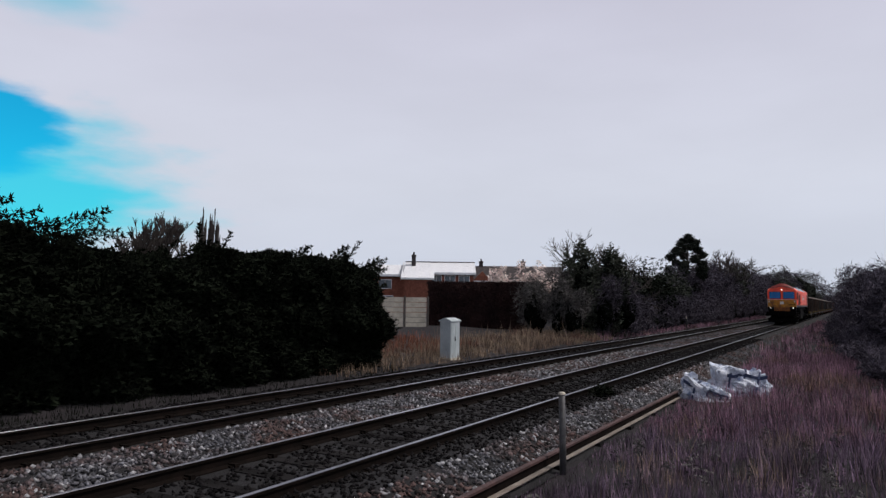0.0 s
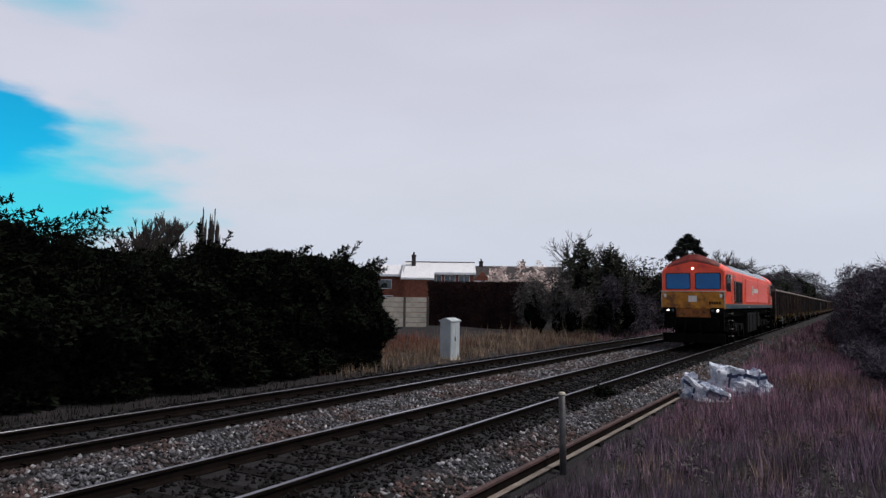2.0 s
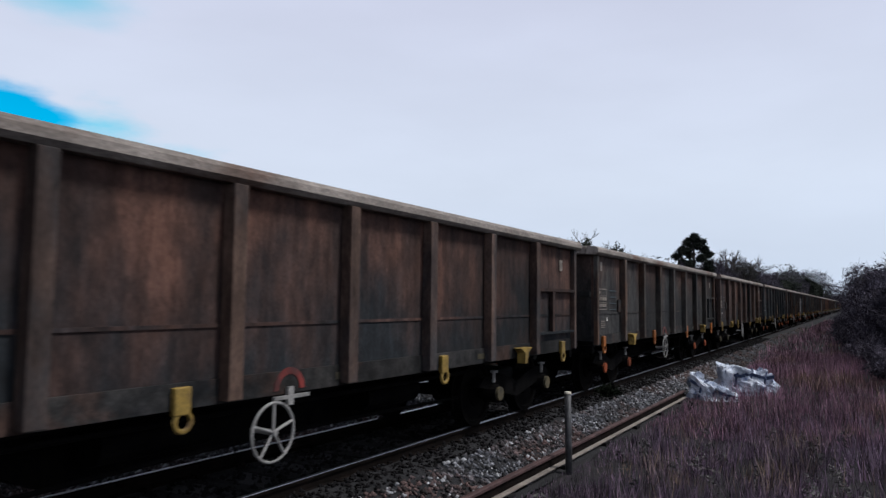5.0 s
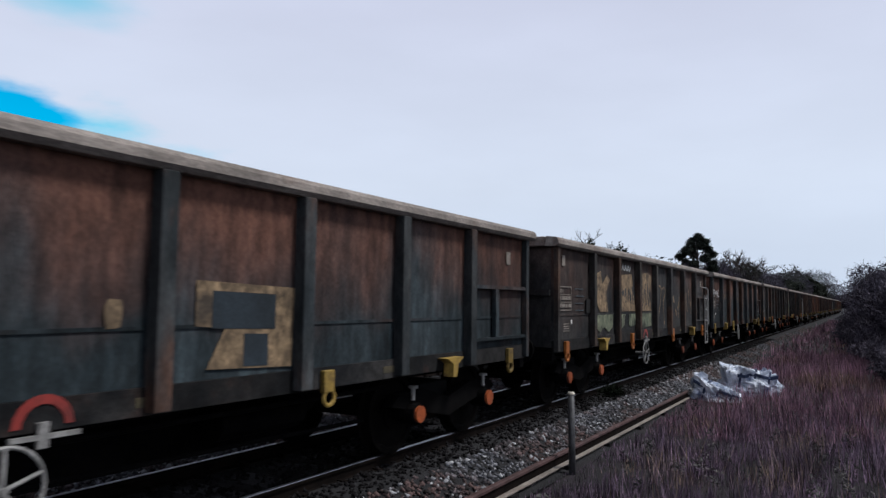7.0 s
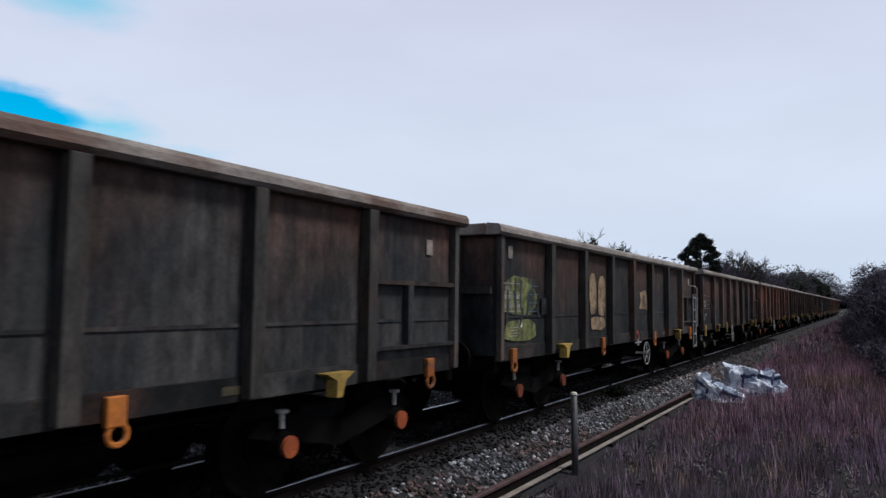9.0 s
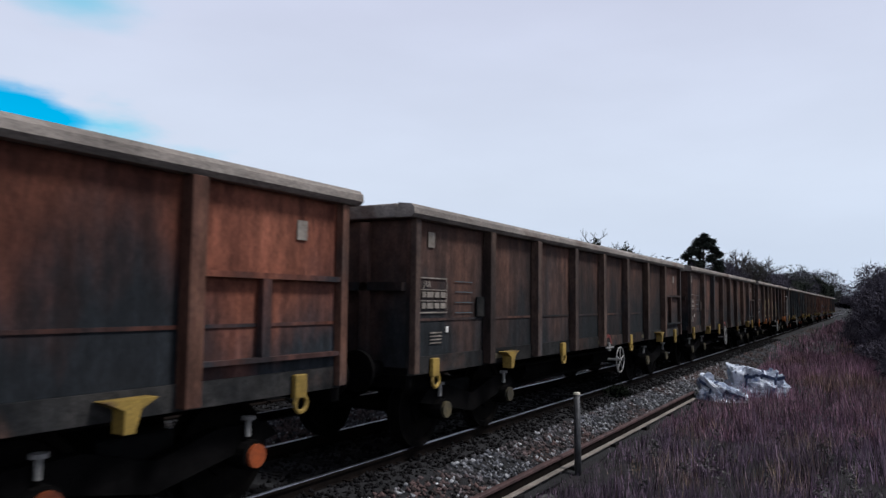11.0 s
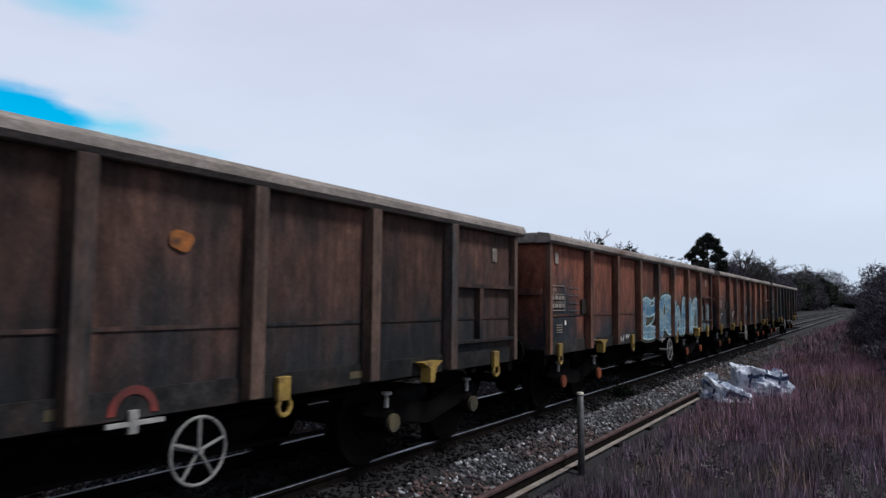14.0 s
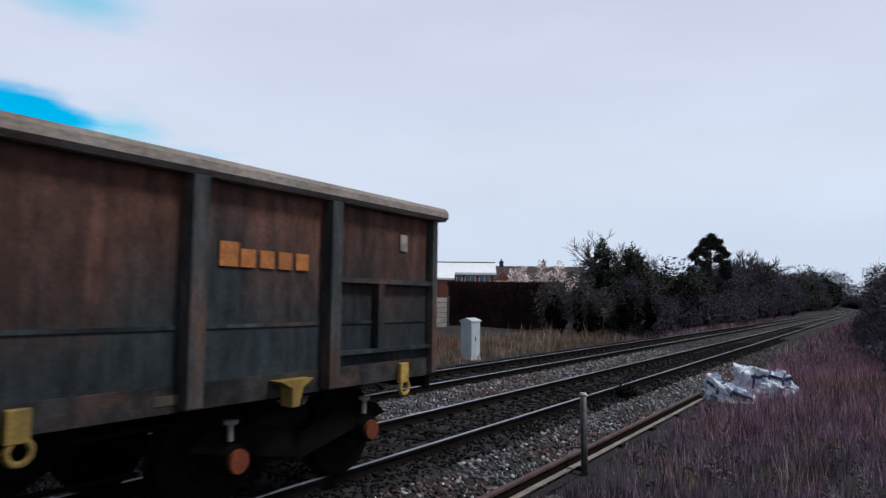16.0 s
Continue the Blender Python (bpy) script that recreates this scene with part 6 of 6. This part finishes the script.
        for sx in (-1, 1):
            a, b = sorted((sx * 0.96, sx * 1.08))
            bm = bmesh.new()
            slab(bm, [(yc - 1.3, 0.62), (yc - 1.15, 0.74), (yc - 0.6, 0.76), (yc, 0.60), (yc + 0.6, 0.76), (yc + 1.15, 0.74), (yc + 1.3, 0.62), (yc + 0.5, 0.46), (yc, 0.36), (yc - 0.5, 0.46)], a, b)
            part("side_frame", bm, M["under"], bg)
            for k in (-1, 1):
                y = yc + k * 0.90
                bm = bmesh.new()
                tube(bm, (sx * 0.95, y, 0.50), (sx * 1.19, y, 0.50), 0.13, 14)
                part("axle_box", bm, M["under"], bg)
                bm = bmesh.new()
                tube(bm, (sx * 1.19, y, 0.50), (sx * 1.225, y, 0.50), 0.10, 16)
                part("axle_cap", bm, M["orange" if style else "dull_cap"], bg, "dull orange axle-box cap" if style else "dull brown axle-box cap")
                bm = bmesh.new()
                tube(bm, (sx * 1.12, y - 0.02, 0.66), (sx * 1.12, y - 0.02, 0.82), 0.025, 8)
                tube(bm, (sx * 1.12, y - 0.02, 0.80), (sx * 1.12, y - 0.02, 0.83), 0.06, 10)
                part("damper", bm, M["wheel_white"], bg)
        for k in (-1, 1):
            wheelset(bg, yc + k * 0.90, 0.48)
    return t


# paint marks, each a thin coat on the near side of a wagon
def coat(wagon, outlines, material, label, depth=0.0):
    top = None
    for q in outlines:
        bm = bmesh.new()
        if isinstance(q, tuple):
            ribbon(bm, *q, 1.3135 + depth, 1.3165 + depth)
        else:
            slab(bm, q, 1.3135 + depth, 1.3165 + depth)
        if top is None:
            top = part("graffiti", bm, M[material], wagon, label)
        else:
            part("spray_stroke", bm, M[material], top)
    return top


def ribbon(bm, points, width, x0, x1):
    """One line of paint of even width along (y, z) points."""
    rings = []
    for i, (a, b) in enumerate(points):
        p, q = points[max(i - 1, 0)], points[min(i + 1, len(points) - 1)]
        d = Vector((q[0] - p[0], q[1] - p[1]))
        n = Vector((-d.y, d.x)).normalized() * width / 2 if d.length > 1e-6 else Vector((0, width / 2))
        rings.append([(x0, a + n.x, b + n.y), (x1, a + n.x, b + n.y), (x1, a - n.x, b - n.y), (x0, a - n.x, b - n.y)])
    loft(bm, rings)


def stroke(points, width):
    """A drawn line of (y, z) points, its corners rounded."""
    return [(rounded(points, 2, False), width)]


def scrawl(y0, z0, w, h, n, seed, width=0.035):
    r = random.Random(seed)
    out = []
    for k in range(n):
        y = y0 + w * k / n
        pts = [(y + w / n * r.uniform(0.0, 0.85), z0 + h * r.random()) for _ in range(4)]
        out += stroke(pts, width)
    return out


def blob(y, z, w, h, seed, n=14, rough=0.14):
    r = random.Random(seed)
    return [(y + math.copysign(abs(math.cos(a)) ** 0.6, math.cos(a)) * w / 2 * r.uniform(0.99 - rough, 1.1), z + math.copysign(abs(math.sin(a)) ** 0.6, math.sin(a)) * h / 2 * r.uniform(1.0 - rough, 1.08))
            for a in (2 * math.pi * i / n for i in range(n))]


def paint_marks(wagons):
    # wagon with a tag, a heart and an old scrawl
    w = wagons[6]
    tag = stroke([(1.04, 2.33), (0.80, 2.35), (0.92, 2.25), (0.74, 2.14), (0.94, 2.16)], 0.035) + stroke([(0.82, 2.23), (1.0, 2.23)], 0.03)
    tag += stroke([(1.20, 2.16), (1.08, 2.28), (1.12, 2.34), (1.20, 2.30), (1.28, 2.35), (1.32, 2.28), (1.20, 2.16)], 0.032)
    tag += stroke([(1.40, 2.12), (1.46, 2.33), (1.56, 2.16), (1.70, 2.33), (1.74, 2.12)], 0.04)
    tag += stroke([(2.10, 2.32), (1.86, 2.30), (1.86, 2.10), (2.26, 2.10)], 0.036) + stroke([(1.88, 2.21), (2.06, 2.21)], 0.03)
    coat(w, tag, "tag_white", "white spray tag with a heart")
    tag = stroke([(2.72, 2.05), (2.74, 2.30), (2.90, 2.25), (2.76, 2.17), (2.92, 2.05)], 0.03) + stroke([(3.16, 2.28), (3.0, 2.28), (3.0, 2.04), (3.2, 2.04)], 0.03) + stroke([(3.0, 2.16), (3.14, 2.16)], 0.03)
    tag += stroke([(3.3, 2.2), (3.34, 2.04), (3.44, 2.06), (3.46, 2.2)], 0.025) + scrawl(3.5, 2.0, 0.4, 0.25, 2, 3, 0.02)
    coat(w, tag, "tag_tan", "faded spray letters")
    coat(w, scrawl(5.95, 1.75, 0.95, 0.45, 5, 11, 0.025) + scrawl(6.0, 1.40, 0.8, 0.14, 4, 12, 0.02) + scrawl(7.7, 1.5, 0.7, 0.7, 3, 13, 0.02) + scrawl(9.3, 1.6, 0.4, 0.5, 2, 14, 0.025), "tag_tan", "faded spray scrawl")
    # big faded letters, tan above the plate seam and greenish below
    w = wagons[5]
    coat(w, [[(2.75, 2.40), (3.05, 2.46), (3.15, 2.20), (3.45, 2.40), (3.62, 2.30), (3.40, 2.05), (3.50, 1.66), (3.0, 1.66), (2.75, 1.9)], [(4.46, 2.44), (5.22, 2.48), (5.50, 1.66), (4.24, 1.66)],
             [(5.95, 2.52), (6.60, 2.56), (6.92, 2.50), (6.90, 2.20), (6.74, 2.05), (6.94, 1.66), (5.92, 1.66)]], "tag_tan", "large faded tan letters")
    coat(w, [[(2.75, 1.60), (3.85, 1.60), (3.80, 1.34), (3.55, 1.25), (3.25, 1.36), (3.0, 1.26), (2.75, 1.36)], [(4.20, 1.60), (4.72, 1.60), (4.64, 1.36), (4.40, 1.28), (4.20, 1.32)], [(5.0, 1.60), (5.52, 1.60), (5.54, 1.36), (5.2, 1.32), (5.0, 1.36)],
             [(5.92, 1.60), (6.92, 1.60), (6.90, 1.30), (6.2, 1.26), (5.90, 1.30)]], "tag_green", "faded green feet of the letters")
    coat(w, scrawl(4.5, 1.75, 0.9, 0.5, 5, 43, 0.04) + scrawl(6.1, 1.75, 0.7, 0.65, 5, 44, 0.04), "tag_black", "dark worn strokes", 0.0035)
    loops = []
    for k in range(4):
        loops += stroke([(4.38 + k * 0.2, 2.68), (4.40 + k * 0.2, 2.58), (4.46 + k * 0.2, 2.54), (4.53 + k * 0.2, 2.58), (4.55 + k * 0.2, 2.66)], 0.028)
    coat(w, loops, "tag_white", "white looped scrawl")
    coat(w, stroke([(7.6, 2.25), (7.8, 2.3), (8.0, 2.2), (7.7, 1.6), (7.55, 1.3)], 0.03) + stroke([(8.0, 2.2), (8.3, 2.28), (8.4, 2.1), (8.1, 1.9), (8.25, 1.3)], 0.03) + scrawl(9.2, 1.4, 0.9, 0.9, 3, 21, 0.03) + scrawl(10.85, 1.5, 0.8, 0.8, 3, 22, 0.03), "tag_tan", "tan outline letters")
    # olive and yellow patchwork, orange letters
    w = wagons[8]
    coat(w, [blob(1.38, 1.92, 1.15, 0.62, 2), blob(1.40, 1.42, 1.2, 0.32, 4)], "tag_lime", "worn lime-green spray patch")
    coat(w, scrawl(0.9, 1.45, 1.3, 0.75, 6, 31, 0.05), "tag_black", "dark strokes", 0.0035)
    coat(w, [blob(4.66, 2.0, 0.40, 0.78, 6), blob(5.18, 1.96, 0.46, 0.84, 7), blob(4.95, 1.45, 0.95, 0.26, 8), blob(8.2, 1.9, 0.8, 0.6, 9, 10, 0.4)], "tag_tan", "orange tan spray letters")
    coat(wagons[4], [[(7.62, 1.28), (8.58, 1.24), (8.60, 1.94), (7.50, 1.98), (7.50, 1.62), (7.80, 1.60)], blob(6.80, 1.72, 0.14, 0.22, 5)], "tag_tan", "tan painted block")
    coat(wagons[4], [[(7.66, 1.60), (8.36, 1.58), (8.36, 1.88), (7.66, 1.90)], [(8.0, 1.28), (8.28, 1.27), (8.28, 1.54), (8.0, 1.55)]], "tag_black", "dark centre of the block", 0.0035)
    coat(wagons[13], [rounded(blob(3.2 + 0.66 * k, 1.70 + 0.06 * (k % 2), 0.62 + 0.04 * (k % 3), 0.80, 50 + k, 11, 0.3), 1) for k in range(10)], "tag_ochre", "row of faded ochre letters")
    for k in range(10):
        y = 3.2 + 0.66 * k
        coat(wagons[13], stroke([(y - 0.14, 1.40), (y - 0.10, 1.72 + 0.05 * (k % 2)), (y + 0.06, 1.86), (y + 0.14, 1.66), (y + 0.02, 1.55 - 0.1 * (k % 3))], 0.05), "olive", "dark letter stroke", 0.0035)
    coat(wagons[13], [[(2.9, 1.22), (4.4, 1.24), (6.1, 1.22), (7.9, 1.24), (9.4, 1.22), (9.3, 1.31), (7.6, 1.36), (6.0, 1.31), (4.2, 1.36), (2.8, 1.31)]], "tag_ochre", "faded band of paint")
    coat(wagons[6], scrawl(12.9, 1.40, 0.60, 0.30, 4, 71, 0.03) + stroke([(13.0, 1.80), (13.1, 1.87), (13.25, 1.80), (13.1, 1.74), (13.0, 1.80)], 0.03), "tag_grey", "pale scrawl")
    coat(wagons[15], [rounded(blob(7.98, 2.27, 0.26, 0.18, 12, 9, 0.4), 1)], "cowl", "rusty orange mark")
    coat(wagons[7], scrawl(0.85, 2.05, 0.9, 0.5, 5, 73, 0.03), "tag_tan", "faded spray scrawl")
    # pale blue lettering with a dark edge
    w = wagons[16]
    glyphs = {
        "e": [(0, 0), (0.95, 0.0), (0.97, 0.27), (0.50, 0.30), (0.60, 0.42), (0.55, 0.55), (0.92, 0.60), (1.02, 0.82), (0.88, 1.0), (0.62, 0.86), (0.36, 0.98), (0.10, 0.90), (0, 0.6)],
        "r": [(0, 0), (0.28, 0.0), (0.32, 0.30), (0.64, 0.0), (1.0, 0.10), (0.82, 0.42), (0.98, 0.62), (0.90, 0.92), (0.60, 1.02), (0.20, 0.97), (0, 0.75)],
        "a": [(0, 0), (0.30, 0.0), (0.45, 0.25), (0.62, 0.0), (0.98, 0.02), (0.62, 0.85), (0.45, 1.0), (0.28, 0.8)],
        "n": [(0, 0), (0.30, 0.0), (0.34, 0.42), (0.64, 0.0), (1.0, 0.05), (1.0, 0.95), (0.80, 1.0), (0.70, 0.60), (0.40, 1.0), (0.04, 0.98)],
        "o": [(0, 0), (0.30, 0.0), (0.32, 0.50), (0.50, 0.72), (0.68, 0.50), (0.72, 0.0), (1.0, 0.0), (1.0, 0.60), (0.82, 0.95), (0.50, 1.05), (0.15, 0.9), (0, 0.6)],
    }
    for name, y0, y1, top in (("e", 5.80, 7.36, 2.02), ("r", 7.30, 8.98, 2.06), ("a", 8.86, 9.90, 1.82), ("n", 9.74, 11.00, 2.02), ("o", 10.92, 12.06, 1.98)):
        q = [(y0 + (y1 - y0) * a, 1.0 + (top - 1.0) * b) for a, b in glyphs[name]]
        q, c = rounded(q), ((y0 + y1) / 2, (1.0 + top) / 2)

        def grown(k, m):
            return [(c[0] + (a - c[0]) * k, c[1] + (b - c[1]) * m) for a, b in q]

        coat(w, [grown(1.10, 1.12)], "olive", "dark halo of a letter", 0.006 if name in "ran" else 0.0045)
        coat(w, [q], "tag_blue", "bold blue spray letter", 0.0115 if name in "rn" else 0.010)
        line = grown(0.97, 0.97)
        coat(w, [(line + line[:2], 0.036)], "tag_edge", "pale cyan outline of a letter", 0.0150 if name in "rn" else 0.0135)
    holes = [[(6.10, 1.30), (6.60, 1.34), (6.95, 1.46), (7.05, 1.58), (6.55, 1.52), (6.15, 1.56), (6.30, 1.44)], [(7.82, 1.55), (8.0, 1.52), (8.06, 1.70), (7.96, 1.86), (7.84, 1.80)],
             [(9.26, 1.20), (9.52, 1.20), (9.42, 1.46), (9.34, 1.46)], [(11.34, 1.05), (11.60, 1.05), (11.64, 1.50), (11.52, 1.74), (11.40, 1.60)], [(6.62, 1.76), (6.96, 1.80), (6.90, 1.92), (6.66, 1.86)]]
    for q in holes:
        q = rounded(q)
        coat(w, [q], "olive", "dark opening of a letter", 0.0165)
        coat(w, [(q + q[:2], 0.03)], "tag_edge", "pale edge of an opening", 0.019)
    for y in (7.15, 8.68, 10.28):
        part("graffiti", boxes((1.4255, y - 0.066, 1.03, 1.4285, y + 0.066, 1.90)), M["tag_blue"], w, "blue spray paint across a rib")
    for y0 in (12.42, 12.98):
        q = rounded([(y0 + 0.52 * a, 1.02 + 0.80 * b) for a, b in glyphs["r"]], 1)
        coat(w, [q], "tag_dull", "faded teal spray letter", 0.010)
    coat(w, [(rounded([(5.8 + 0.62 * k, 1.17 + 0.02 * (k % 2)) for k in range(11)], 1, False), 0.022)], "tag_edge", "pale line through the letters", 0.021)
    coat(w, scrawl(2.55, 1.03, 0.55, 0.14, 3, 80, 0.03) + scrawl(4.35, 1.03, 0.75, 0.16, 4, 81, 0.035), "tag_white", "white tag on the sill", 0.008)
    coat(wagons[17], scrawl(2.6, 1.33, 1.4, 0.26, 6, 82, 0.03) + scrawl(5.6, 1.35, 1.9, 0.5, 6, 83, 0.025), "tag_white", "faded white scrawl")
    # plain bars in place of the owner's lettering
    for k, (wd, ht) in enumerate(((0.19, 0.20), (0.16, 0.15), (0.16, 0.15), (0.16, 0.15), (0.16, 0.15))):
        y = 10.56 + k * 0.215
        part("lettering_bar", boxes((1.3135, y, 2.10, 1.3165, y + wd, 2.10 + ht)), M["tag_orange"], wagons[18], "faded orange lettering bar")


def ladder(wagon):
    bm = bmesh.new()
    for y in (13.22, 13.58):
        box(bm, 1.40, y - 0.025, 0.58, 1.43, y + 0.025, 2.12)
    for k in range(5):
        box(bm, 1.402, 13.246, 0.60 + k * 0.35, 1.428, 13.554, 0.64 + k * 0.35)
    l = part("ladder", bm, M["wheel_white"], wagon, "pale steel end ladder")
    bm = bmesh.new()
    pipe(bm, [(1.39, 13.66, 1.15), (1.43, 13.72, 1.2), (1.43, 13.72, 2.3), (1.39, 13.66, 2.35)], 0.018)
    pipe(bm, [(1.39, 12.9, 2.36), (1.42, 12.92, 2.36), (1.42, 13.55, 2.36), (1.39, 13.57, 2.36)], 0.014)
    part("grab_rail", bm, M["wheel_white"], wagon)


build_site()
loco = build_loco()
ORDER = (0, 0, 3, 0, 1, 3, 1, 3, 3, 0, 2, 0, 0, 0, 1, 0, 2, 2, 1)
models = [build_wagon(k) for k in range(4)]
wagons, used = [], set()
for style in ORDER:
    if style in used:
        wagons.append(copy_thing(models[style], pose(TRACK_X, 0, 0)))
    else:
        used.add(style)
        wagons.append(models[style])
paint_marks(wagons)
# on some wagons the brake gear sits on the other side of the middle
for k in (8, 11, 13, 15, 16):
    for p in wagons[k].children:
        if p.name.startswith("handwheel"):
            p.location.y = 2.05
        elif p.name.startswith(("brake_lever", "brake_dial")):
            p.location.y = 1.27
for p in wagons[13].children:
    if p.name.startswith(("step_bracket", "lashing_hook")):
        p.data = p.data.copy()
        p.data.materials[0] = M["hook_orange"]
        p["label"] = "chipped orange bracket"
for k in (5, 8, 13):
    ladder(wagons[k])


def motions():
    times = [0, 0.5, 1, 2, 3, 4, 6, 8, 10, 12, 14, 15, 15.5, 16]
    walk(loco, [(t, pose(TRACK_X, COUPLING0 - 10.70 - SPEED * t, 0)) for t in times])
    for k, w in enumerate(wagons):
        walk(w, [(t, pose(TRACK_X, COUPLING0 + PITCH * k - SPEED * t, 0)) for t in times])
    # wheels roll towards the viewer
    for vehicle in (loco, *wagons):
        for part_ in vehicle.children_recursive:
            if part_.name.startswith("wheelset"):
                r, (x, y, z) = part_["radius"], part_.location.copy()
                walk(part_, [(f / FPS, pose(x, y, z, math.degrees(SPEED * f / FPS / r))) for f in range(16 * FPS + 1)])


motions()
